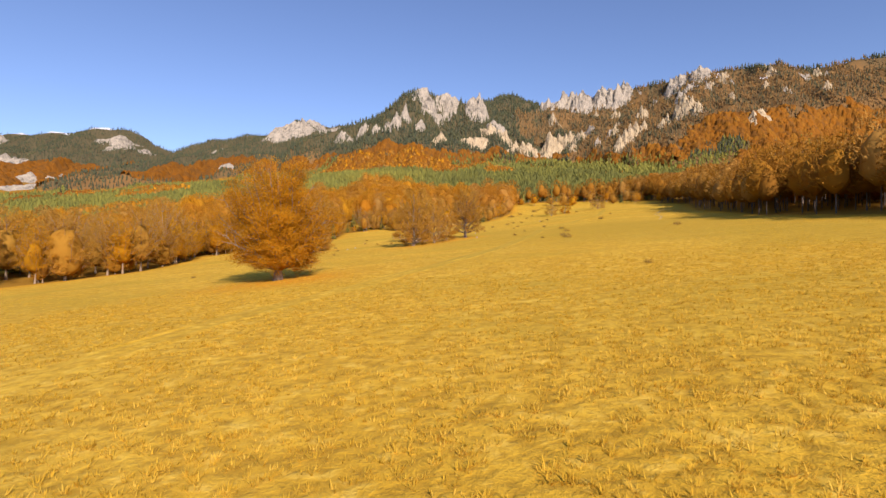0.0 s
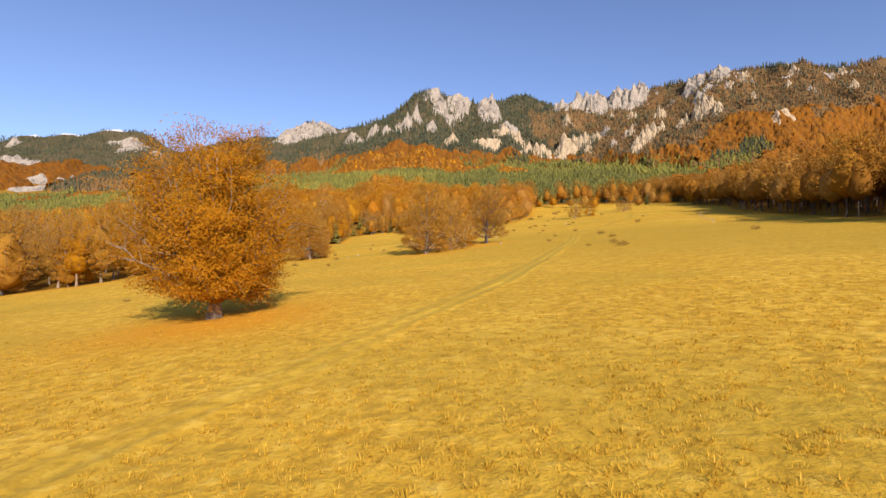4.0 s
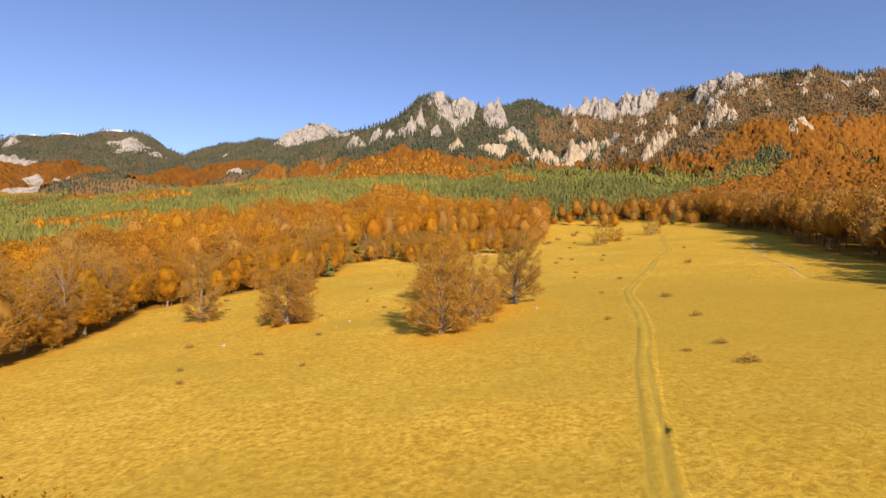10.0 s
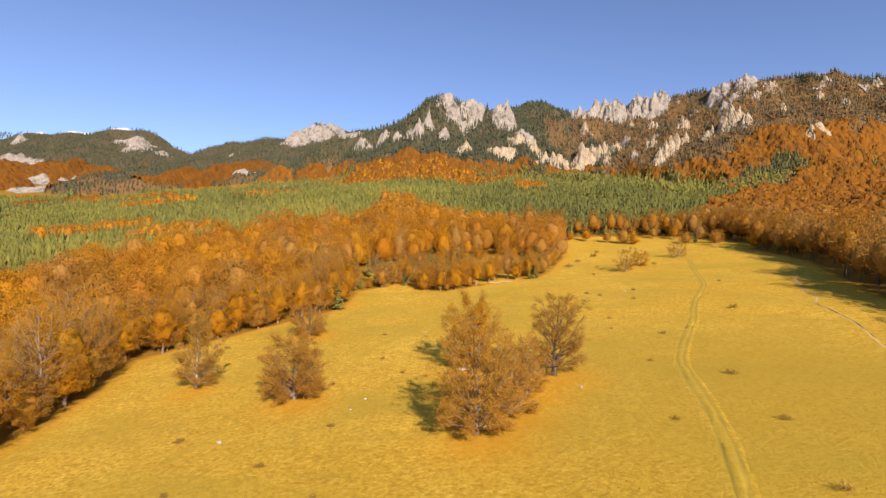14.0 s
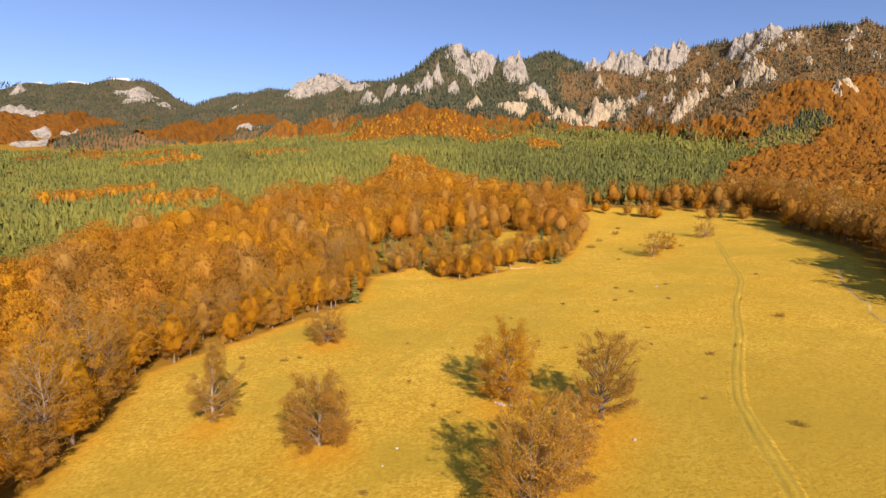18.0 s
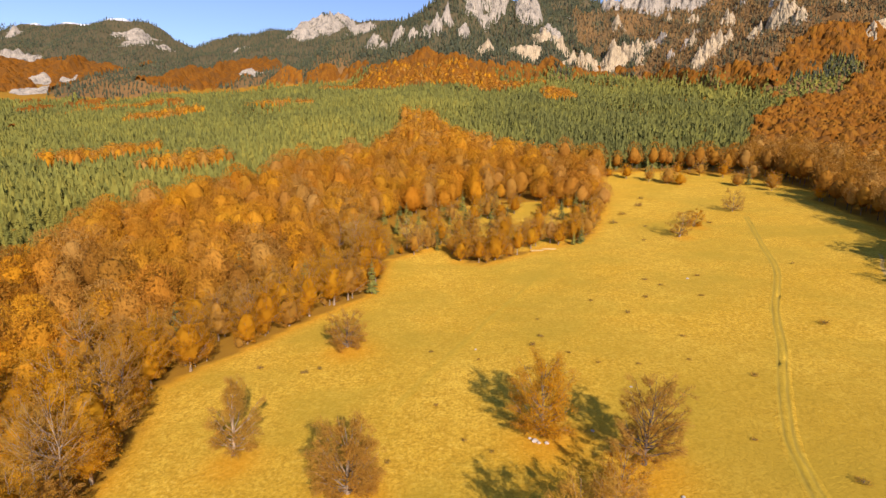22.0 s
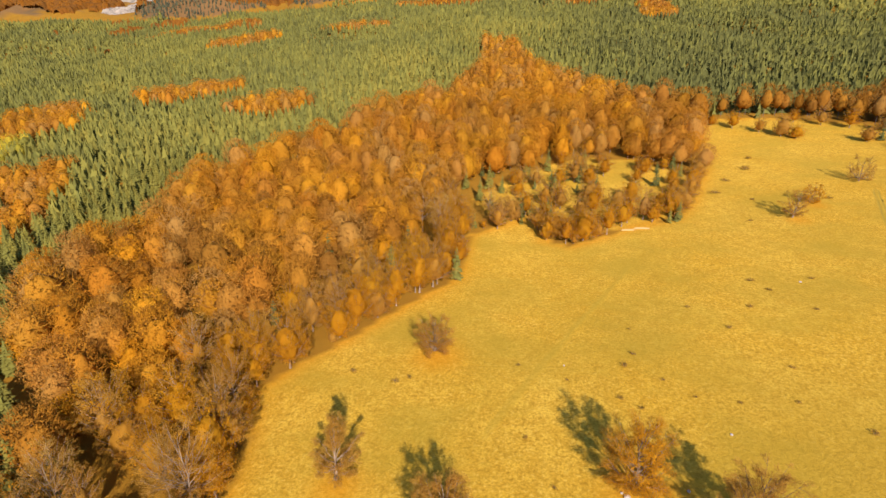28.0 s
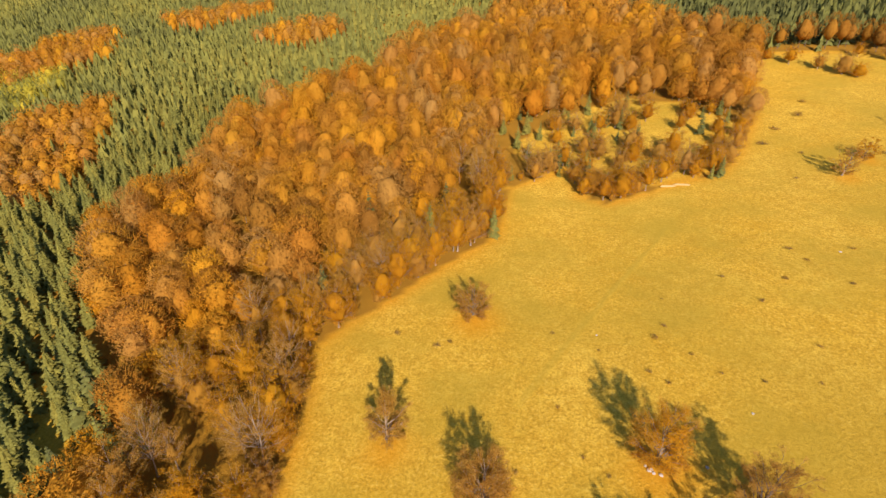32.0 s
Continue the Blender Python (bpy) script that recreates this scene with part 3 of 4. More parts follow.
    v = np.array(verts, float)
    return v, np.array(tris), np.zeros(len(tris), int)

def canopy(name, x0, x1, y0, y1, res, step, high, keep, mats, hues, label, seed=1):
    """A far wood whose crowns close up: the joint outer surface of many domed crowns, each with its own height, width and hue."""
    ci, cj = np.meshgrid(np.arange(math.floor(x0 / step) - 1, math.ceil(x1 / step) + 2), np.arange(math.floor(y0 / step) - 1, math.ceil(y1 / step) + 2))

    def chance(k):
        f = np.sin(ci * 127.1 + cj * 311.7 + (seed * 17 + k) * 74.7) * 43758.5453
        return f - np.floor(f)
    tx, ty = (ci + 0.5 + 0.9 * (chance(0) - 0.5)) * step, (cj + 0.5 + 0.9 * (chance(1) - 0.5)) * step
    tall = np.where(keep(tx.ravel(), ty.ravel()).reshape(tx.shape), high * (0.62 + 0.6 * chance(2)), 0)
    wide = step * (0.62 + 0.36 * chance(3))
    shade = np.asarray(hues)[(chance(4) * len(hues)).astype(int) % len(hues)]
    x, y = np.meshgrid(np.arange(x0, x1, res), np.arange(y0, y1, res))
    x, y = x + res * 0.5 * vnoise(x * 3.1, y * 2.7, 3), y + res * 0.5 * vnoise(x * 2.3, y * 3.3, 4)
    bi, bj = np.floor(x / step).astype(int) - ci[0, 0], np.floor(y / step).astype(int) - cj[0, 0]
    top, hue = np.zeros(x.shape), np.full(x.shape, hues[0], float)
    for di in (-1, 0, 1):
        for dj in (-1, 0, 1):
            a, b = np.clip(bj + dj, 0, ci.shape[0] - 1), np.clip(bi + di, 0, ci.shape[1] - 1)
            d = np.hypot(x - tx[a, b], y - ty[a, b]) / wide[a, b]
            h = np.where(d < 1, tall[a, b] * (0.30 + 0.70 * np.sqrt(np.clip(1 - d * d, 0, 1))), 0)
            hue = np.where(h > top, shade[a, b], hue)
            top = np.maximum(top, h)
    top = top * (1 + 0.16 * vnoise(x * 0.8, y * 0.8, 8)) + np.where(top > 0, 0.4 * vnoise(x * 1.9, y * 1.9, 9), -0.4)
    n = x.shape[1]
    q = (np.arange(x.shape[0] - 1)[:, None] * n + np.arange(n - 1)[None]).ravel()
    quads = np.stack([q, q + 1, q + n + 1, q + n], 1)
    quads = quads[(top.ravel()[quads] > 0.5).any(1)]
    used, where = np.unique(quads, return_inverse=True)
    px, py = x.ravel()[used], y.ravel()[used]
    me = raw_mesh(name, np.stack([px, py, ground_z(px, py) + top.ravel()[used]], 1), where.reshape(-1, 4), mats, None, [("tint", hue.ravel()[used])])
    return tagged(new(name, me), label, "wood", kind="stuff")


# ---- plan of the woods ----
LEFT_WOOD = [(-150, 40), (-112, 70), (-92, 112), (-80, 130), (-82, 152), (-88, 178), (-94, 190), (-88, 203), (-79, 214), (-68, 233), (-54, 252), (-55, 285), (-38, 298), (-31, 306), (-27, 281), (-17, 277), (8, 295), (24, 303), (34, 322), (47, 361), (62, 447), (85, 446),
             (35, 470), (-19, 530), (-66, 625), (-96, 632), (-88, 560), (-100, 478), (-130, 411), (-150, 372), (-195, 325), (-185, 257), (-201, 227), (-150, 175), (-122, 158), (-122, 140), (-150, 90)]
RIGHT_WOOD = [(76, -40), (79, 60), (81, 94), (88, 139), (99, 169), (111, 222), (143, 298), (150, 359), (163, 373), (158, 430), (112, 448), (62, 449), (85, 456), (163, 460), (211, 550), (262, 650), (330, 760), (400, 880), (480, 1010), (900, 1010), (1100, 800), (1100, -40)]
GLADE = [(-45, 296), (-25, 282), (14, 296), (32, 318), (40, 350), (20, 372), (-10, 376), (-40, 350), (-58, 320)]
ORANGE_SPOTS = [(-336, 514, 62, 26), (-222, 452, 34, 24), (-283, 797, 40, 34), (-600, 940, 90, 40), (-150, 1015, 130, 30), (20, 1000, 80, 30), (92, 850, 22, 60), (-420, 420, 40, 70), (-300, 300, 30, 50), (-260, 250, 24, 34), (-430, 760, 60, 30)]
SPIRES = [(-40, 1262, 26, 30), (-20, 1235, 22, 42), (14, 1300, 24, 32), (20, 1275, 20, 45), (90, 1300, 26, 55), (94, 1280, 24, 56), (272, 1425, 20, 40), (290, 1425, 24, 38), (330, 1412, 32, 62), (358, 1426, 28, 46), (380, 1398, 32, 66), (425, 1412, 30, 56), (440, 1425, 26, 42), (475, 1402, 34, 64), (495, 1425, 28, 38), (580, 1318, 22, 36), (596, 1310, 24, 28), (640, 1290, 26, 26)]
CLIFFS = [(-3, 1118, 20, 24), (60, 1150, 24, 28), (85, 1168, 26, 30), (135, 1240, 28, 24), (163, 1160, 22, 32), (182, 1168, 24, 34), (203, 1180, 20, 28), (250, 1195, 26, 46), (272, 1205, 26, 42), (110, 1215, 20, 18), (150, 1225, 20, 26)]
RIBS = [(367, 1071, 17, 28), (383, 1085, 18, 30), (401, 1102, 18, 32), (418, 1118, 16, 28), (512, 1098, 26, 40), (534, 1110, 22, 32), (587, 976, 22, 20), (610, 985, 18, 16), (-47, 1148, 13, 26), (-102, 1145, 18, 30), (-82, 1163, 13, 36), (-120, 1165, 13, 22), (-150, 1163, 14, 22), (-188, 1190, 16, 22), (-215, 1200, 12, 18), (-238, 1215, 14, 18), (322, 1200, 14, 22), (452, 1180, 14, 22)]
FAR_ROCKS = [(-1661, 1947, 36, 44), (-1340, 1590, 40, 34), (-1300, 1572, 34, 30), (-1111, 1395, 36, 22), (-1062, 1427, 34, 16), (-1041, 1307, 36, 16), (-1213, 1960, 52, 46), (-1180, 1930, 40, 40), (-1152, 1862, 38, 34), (-1108, 1938, 26, 22), (-533, 1296, 34, 18), (-503, 1282, 26, 14), (-518, 1929, 55, 56), (-487, 2040, 70, 52), (-568, 1836, 46, 52), (-768, 1813, 28, 26), (-600, 1990, 56, 54), (-430, 2030, 50, 40)]
LONE = dict(old=(-20.2, 58.0), silver=(-63.5, 167.5), dome=(-40.2, 157.2), copper=(-8.0, 171.5), grey=(7.2, 162.9), rosy=(-8.1, 137.2), rosy2=(-2.6, 144.2), slim=(1.0, 154.0), brown=(-53.1, 210.8), bent=(64.1, 303.0), orange=(75.5, 318.0), pale=(103.5, 343.0))
rng = np.random.default_rng(7)


def spots(x, y, grow=1.0):
    hit = np.zeros(np.shape(x), bool)
    for cx, cy, rx, ry in ORANGE_SPOTS:
        hit |= ((x - cx) / (rx * grow)) ** 2 + ((y - cy) / (ry * grow)) ** 2 + 0.5 * fbm(x / 22, y / 22, 31, 3) < 1
    return hit


def rise(x, y):
    """How far the mountain stands over the foothill plane."""
    return ground_z(x, y) - (24 + 0.2 * (np.minimum(y, 1500) - 360) - 0.1 * np.clip(-150 - x, 0, 600))


# ---- ground ----
def axis(*runs):
    out = [runs[0][0]]
    for a, b, step in runs:
        out += list(np.linspace(a, b, max(2, int(round((b - a) / step)) + 1))[1:])
    return np.array(out)


gx = axis((-4800, -1900, 200), (-1900, -750, 24), (-750, -150, 10), (-150, 190, 2.5), (190, 800, 10), (800, 1300, 25), (1300, 4800, 250))
gy = axis((-4800, -300, 300), (-300, -20, 20), (-20, 450, 2.5), (450, 950, 10), (950, 1520, 8), (1520, 2150, 18), (2150, 4800, 190))
GX, GY = np.meshgrid(gx, gy)
X, Y = GX.ravel(), GY.ravel()
Z = ground_z(X, Y)
back = np.clip((np.hypot(X, Y) - 2600) / 2000, 0, 1)
Z = Z * (1 - back) + back * 60
nx, ny = len(gx), len(gy)
i = (np.arange(ny - 1)[:, None] * nx + np.arange(nx - 1)[None]).ravel()
quads = np.stack([i, i + 1, i + nx + 1, i + nx], 1)
litter = np.zeros(len(X))
for (tx, ty), r in ((LONE[k], s) for k, s in dict(old=8.0, silver=5.0, dome=6.5, copper=7.0, grey=7.0, rosy=7.5, rosy2=6.0, slim=6.5, brown=6.5, bent=4.0, orange=4.0).items()):
    litter = np.maximum(litter, (1.0 if ty < 100 else 0.6) * np.exp(-(((X - tx - 1.0) ** 2 + (Y - ty + 2.8) ** 2) / (r * r)) ** 1.3))
for line in (LEFT_WOOD, RIGHT_WOOD):
    for (ax, ay), (bx, by) in zip(line[:21], line[1:22]):
        s = np.clip(((X - ax) * (bx - ax) + (Y - ay) * (by - ay)) / ((bx - ax) ** 2 + (by - ay) ** 2 + 1e-6), 0, 1)
        d = np.hypot(X - ax - s * (bx - ax), Y - ay - s * (by - ay))
        litter = np.maximum(litter, 0.5 * np.exp(-(d / 3.2) ** 2))
beechy = inside(X, Y, LEFT_WOOD) | inside(X, Y, RIGHT_WOOD)
glade = inside(X, Y, GLADE)
wood_floor = (beechy & ~glade) | (~beechy & ~inside(X, Y, GLADE) & ((Y > 449) | (X < -150)) & (Y > 40))
litter = np.where(wood_floor, 0.4, litter)
over = rise(X, Y)
high = (over > 12) & (Y > 700)
rock = np.zeros(len(X))
for cx, cy, w, h in SPIRES + CLIFFS + RIBS + FAR_ROCKS:
    rock = np.maximum(rock, 0.72 * np.exp(-(((X - cx) ** 2 + (Y - cy - 0.3 * h) ** 2) / (1.3 * w) ** 2) ** 1.5))
rock = np.where(high, np.maximum(rock, 0.38 + 0.10 * fbm(X / 60, Y / 90, 40, 3)), rock * 0)
crest_z = np.interp(X, [c[0] for c in FAR_RIDGE], [c[2] for c in FAR_RIDGE])
snow = np.where((X < -1300) & (Y > 1800) & (crest_z > 300), np.clip(0.78 - (crest_z - 2 - Z) / 46, 0, 0.78), 0)
snow = np.maximum(snow, np.where((X > -100) & high, 0.30 + 0.12 * fbm(X / 40, Y / 70, 51, 2), 0) * (Z > 340))
# Grass turns darker olive in an uneven ellipse around (50, 140).
olive_zone = 0.85 * np.clip(0.25 * fbm(X / 25, Y / 25, 66, 3) + np.exp(-(((X - 50) / 38) ** 2 + ((Y - 140) / 65) ** 2)), 0, 1)
rusty = np.clip(np.clip((X - 230) / 160, -1, 1) * 0.6 + 0.4 + fbm(X / 50, Y / 70, 97, 3) * 0.5 - np.clip((Z - 380) / 60, 0, 1) * 0.8 + np.clip((235 - Z) / 40, 0, 1), 0, 1) * (Y < 1600)
ground_mesh = raw_mesh("ground", np.stack([X, Y, Z], 1), quads, [M_GROUND], None,
                       [("litter", litter), ("woods", wood_floor * 1.0), ("scrub", high * 1.0), ("rusty", rusty), ("rock", rock), ("snow", snow), ("olive_zone", olive_zone)], True)
tagged(new("ground", ground_mesh), "sloping meadow of dry golden grass below wooded mountains", "meadow", kind="structure")


# ---- tracks across the meadow ----
def curve(points, step=1.0):
    """A smooth line through points in plan, cut at even steps."""
    p = np.array([points[0], *points, points[-1]], float)
    out = []
    for a, b, c, d in zip(p, p[1:], p[2:], p[3:]):
        n = max(2, int(np.linalg.norm(c - b) / step))
        t = np.linspace(0, 1, n, endpoint=False)[:, None]
        out.append(0.5 * (2 * b + (c - a) * t + (2 * a - 5 * b + 4 * c - d) * t ** 2 + (3 * b - a - 3 * c + d) * t ** 3))
    return np.concatenate(out + [p[-1:]])


def strip(name, points, profile, mat, label, category, wobble=0.2, lift=0.06, faint=0):
    """A strip along the ground; the profile gives offset, height, worn and rut across it."""
    line = curve(points)
    way = np.gradient(line, axis=0)
    way /= np.linalg.norm(way, axis=1)[:, None]
    side = np.stack([way[:, 1], -way[:, 0]], 1)
    cols, worn, rut = [], [], []
    for k, (o, h, w, r) in enumerate(profile):
        shake = wobble * vnoise(np.arange(len(line)) / 4.0, np.full(len(line), k * 3.7), 61)
        q = line + side * (o + shake)[:, None]
        fade = np.clip(np.minimum(np.arange(len(line)), np.arange(len(line))[::-1]) / 10, 0, 1)
        cols.append(np.column_stack([q, ground_z(q[:, 0], q[:, 1]) + (lift + h) * fade - 0.08 * (1 - fade)]))
        patchy = np.clip(0.85 + 0.35 * vnoise(np.arange(len(line)) / 7.0, np.full(len(line), k * 1.3), 62), 0, 1) * fade * np.clip(0.30 + 0.7 * (np.arange(len(line)) - faint) / 20.0, 0.30 if faint else 1, 1)
        worn.append(w * patchy)
        rut.append(r * patchy)
    m, n = len(profile), len(line)
    verts = np.stack(cols, 1).reshape(-1, 3)
    j = (np.arange(n - 1)[:, None] * m + np.arange(m - 1)[None]).ravel()
    me = raw_mesh(name, verts, np.stack([j, j + 1, j + m + 1, j + m], 1), [mat], None, [("worn", np.stack(worn, 1).ravel()), ("rut", np.stack(rut, 1).ravel())], True)
    return tagged(new(name, me), label, category, kind="structure")


RUTS = [(-1.7, -0.07, 0, 0), (-1.2, 0.01, 0.2, 0.0), (-0.95, 0.0, 0.6, 0.25), (-0.68, -0.03, 0.9, 0.85), (-0.4, 0.02, 0.68, 0.15), (0.0, 0.05, 0.56, 0), (0.4, 0.02, 0.68, 0.15), (0.68, -0.03, 0.9, 0.85), (0.95, 0.0, 0.6, 0.25), (1.2, 0.01, 0.2, 0), (1.7, -0.07, 0, 0)]
TRACK = [(-16.5, 8), (-15.4, 17), (-14.0, 25), (-11.4, 33), (-8.9, 38.5), (-7.0, 43), (-5.2, 48.5), (-3.6, 52.5), (-1.1, 57.8), (3.0, 68), (5.9, 78), (9.8, 91), (15.4, 109), (18.5, 118), (23, 131), (26.5, 143), (29.6, 156), (33.3, 169), (42.5, 188), (49.5, 201), (61, 225.5), (78, 257), (90, 291), (106, 336)]
strip("dirt_track", TRACK, RUTS, M_TRACK, "worn two-rut grassy track winding across the meadow", "track", faint=36)
FAINT = [(-1.6, -0.09, 0, 0), (-0.6, 0.0, 0.40, 0), (0.0, 0.0, 0.50, 0.1), (0.6, 0.0, 0.40, 0), (1.6, -0.09, 0, 0)]
strip("footpath", [(-52, 126), (-49, 136), (-46, 146), (-43.5, 154)], FAINT, M_TRACK, "faint pale footpath through the dry grass", "path")
strip("footpath", [(-38, 178), (-30, 196), (-16, 226), (-4, 250), (4, 268)], FAINT, M_TRACK, "faint greenish path along the meadow", "path")
GULLY = [(-0.4, -0.05, 0, 0), (-0.2, 0.02, 0, 0.6), (-0.1, -0.02, 0, 1), (0.1, -0.02, 0, 1), (0.25, 0.04, 0, 0.5), (0.5, -0.05, 0, 0)]

# ---- rocks ----
def outcrop(name, x, y, width, height, seed, mat, label, fins=4):
    """A limestone crag: a row of jagged teeth on the crest, each running down the slope as a rib with gullies between."""
    r = np.random.default_rng(seed)
    n = 50 if width > 18 else 28
    u, v = np.meshgrid(np.linspace(-1.2, 1.2, n) * width, np.linspace(-1.55, 0.65, n) * width)
    u, v = u + width * 0.05 * fbm(u / width * 6 + seed, v / width * 6, 75, 2), v + width * 0.05 * fbm(u / width * 6, v / width * 6 + seed, 76, 2)
    slant = r.normal(0.38, 0.14)
    across = u - slant * v + width * 0.10 * fbm(u / width * 2.5 + seed, v / width * 2.5, 79, 3)
    high = np.full(u.shape, -0.14)
    for k in range(fins):
        at = (0.0 if k == 0 else ((k - 0.5 * fins) / fins * 1.7 + r.uniform(-0.14, 0.14))) * width
        top = 1.0 if k == 0 else r.uniform(0.42, 0.95) * (1 - 0.35 * abs(at) / width)
        half = width * r.uniform(0.42, 0.72)
        side = across - at
        tooth = np.clip(1 - (np.abs(side) / (half * np.where(side < 0, 1.3, 0.65))) ** r.uniform(0.95, 1.25), 0, 1)
        down = width * r.uniform(0.9, 1.5)
        run = np.where(v < 0, 1 - (np.abs(v) / down) ** 1.3, 1 - (v / (0.55 * width)) ** 1.2)
        high = np.maximum(high, top * tooth * np.clip(run, -0.2, 1) - 0.05)
    grain = 1 - 2.2 * np.abs(vnoise(across / width * 7 + seed, v / width * 1.6, 85)) + 0.6 * (1 - 2.2 * np.abs(vnoise(across / width * 15 + seed, v / width * 4, 86)))
    high = height * (high + (0.075 * grain + 0.05 * fbm(u / width * 11 + seed, v / width * 11, 87, 3)) * np.clip(high * 5, 0, 1))
    px, py = x + u, y + v
    verts = np.stack([px, py + 0.12 * np.maximum(high, 0), ground_z(px, py) + high], 2).reshape(-1, 3)
    i0 = (np.arange(n - 1)[:, None] * n + np.arange(n - 1)[None]).ravel()
    return tagged(new(name, raw_mesh(name, verts, np.stack([i0, i0 + 1, i0 + n + 1, i0 + n], 1), [mat])), label, "rock", "mountain crags")


for k, (x, y, w, h) in enumerate(SPIRES):
    outcrop("rock_spire", x, y, 1.12 * w, 0.86 * h, 100 + k, M_STONE, "pale grey jagged limestone spire on the mountain crest")
for k, (x, y, w, h) in enumerate(CLIFFS):
    outcrop("cliff", x, y, 0.95 * w, 0.85 * h, 200 + k, M_WARMSTONE if y < 1230 else M_STONE, "cream fluted limestone cliff above the woods")
for k, (x, y, w, h) in enumerate(RIBS):
    outcrop("rock_outcrop", x, y, w, h, 300 + k, M_WARMSTONE if x > 300 else M_STONE, "weathered limestone outcrop among mountain trees")
for k, (x, y, w, h) in enumerate(FAR_ROCKS):
    outcrop("rock_outcrop", x, y, w, h * 0.8, 400 + k, M_STONE, "pale limestone outcrop on the distant ridge")

r2 = np.random.default_rng(33)
for k in range(46):
    x, y = r2.uniform(270, 900), r2.uniform(1040, 1330)
    if ground_z(x, y) > 225 and y < np.interp(x, [c[0] for c in EAST_CREST], [c[1] for c in EAST_CREST]) - 20:
        outcrop("rock_outcrop", x, y, r2.uniform(7, 15), r2.uniform(10, 24), 700 + k, M_WARMSTONE if k % 3 else M_STONE, "small limestone outcrop on the larch-covered slope", 5)

# ---- single trees on the meadow ----
def lone(key, seed, height, spread, low, bark, leaf, leaves, bare, label, limbs=34, twigs=9, size=0.2, trunk=0.28, lean=0.0, core=0.0, spray=1.0, dead_top=0.0):
    wood, crown = beech(seed, height, spread, low, limbs, twigs, leaves, size, bare, trunk, 7, lean, core, spray, dead_top)
    t = make_tree("beech_tree", wood, crown, bark, leaf, label, "tree", "trees on the meadow", M_TWIG, len(crown[1]) - bare)
    t.matrix_basis = stand(*LONE[key])
    return t


lone("old", 11, 14.9, 5.9, 0.13, M_BARK, M_ORANGE, 105000, 6000, "spreading old beech with dense orange autumn leaves", 78, 18, 0.085, 0.38, core=0.40, spray=1.15)
lone("silver", 12, 15.6, 4.4, 0.07, M_BIRCH, M_BROWN, 5000, 12000, "tall pale-trunked tree, nearly bare, with a dead top", 34, 9, 0.13, 0.30, dead_top=0.66)
lone("dome", 13, 12.4, 5.6, 0.03, M_BARK, M_BROWN, 14000, 14000, "round brown beech with fine bare twigs", 44, 11, 0.13, 0.28)
lone("copper", 14, 15.6, 5.4, 0.05, M_BARK, M_ORANGE, 16000, 10000, "copper-brown beech casting a long shadow on the meadow", 44, 11, 0.13, 0.32)
lone("grey", 15, 15.6, 5.0, 0.13, M_DARKBARK, M_BROWN, 4000, 16000, "bare greyish-pink tree with a dark trunk", 40, 10, 0.12, 0.34)
lone("rosy", 16, 16.2, 5.4, 0.05, M_BARK, M_BROWN, 11000, 16000, "large half-bare rosy-brown beech", 44, 11, 0.13, 0.32)
lone("rosy2", 17, 12.8, 4.4, 0.06, M_BARK, M_BROWN, 5000, 7000, "half-bare brown beech beside a larger one", 34, 9, 0.13, 0.22)
lone("slim", 18, 9.6, 3.4, 0.06, M_BARK, M_ORANGE, 4000, 3500, "small copper beech in a clump on the meadow", 26, 7, 0.13, 0.16)
lone("brown", 19, 10.2, 5.0, 0.03, M_BARK, M_BROWN, 6500, 6500, "small brown beech with fallen leaves round its foot", 36, 9, 0.13, 0.24)
lone("bent", 20, 11.8, 4.4, 0.10, M_BARK, M_BROWN, 1400, 4000, "leaning half-bare tree on the upper meadow", 24, 6, 0.2, 0.22, 0.08)
lone("orange", 21, 8.0, 3.6, 0.05, M_BARK, M_ORANGE, 2200, 900, "small orange beech on the upper meadow", 20, 6, 0.2, 0.18, 0.1)
lone("pale", 22, 11.0, 5.0, 0.08, M_BARK, M_BROWN, 700, 4500, "bare pale tree at the end of the track", 24, 7, 0.2, 0.2, 0.05)

# ---- wood edge, tree by tree ----
FOREST_KINDS = [(M_ORANGE, M_BARK, 6000, 1200, 5.6, 15.5, 0.12, 0.56, "orange autumn beech at the edge of the wood"), (M_ORANGE, M_BARK, 5200, 1500, 5.2, 17.0, 0.24, 0.48, "copper-leaved beech in the wood"),
                (M_BROWN, M_BARK, 3600, 3200, 5.3, 16.5, 0.22, 0.44, "brown half-bare beech in the wood"), (M_BROWN, M_BARK, 5200, 2200, 5.8, 15.0, 0.10, 0.56, "russet beech at the edge of the wood"),
                (M_BROWN, M_BIRCH, 500, 4200, 4.6, 18.0, 0.34, 0.0, "nearly bare tree with a pale slender trunk"), (M_BROWN, M_BIRCH, 1300, 3400, 4.2, 18.0, 0.42, 0.30, "slender pale-stemmed tree with thin brown crown"),
                (M_ORANGE, M_BIRCH, 4200, 2400, 4.9, 17.0, 0.28, 0.46, "golden-orange beech showing its fanned limbs")]
protos = []
for k, (leaf, bark, leaves, bare, wide, tall, low, core, label) in enumerate(FOREST_KINDS):
    wood, crown = beech(50 + k, tall, wide, low, 30, 7, leaves, 0.165, bare, 0.21, 5, 0.0, core, 1.1)
    protos.append(make_tree("beech_tree", wood, crown, bark, leaf, label, "tree", "trees of the wood edge", M_TWIG, len(crown[1]) - bare))
stem, needles = conifer(70, 13.0, 2.7, 17, 13)
spruce = make_tree("spruce_tree", stem, needles, M_DARKBARK, M_SPRUCE, "dark green spruce among the autumn beeches", "tree", "spruces of the wood edge")
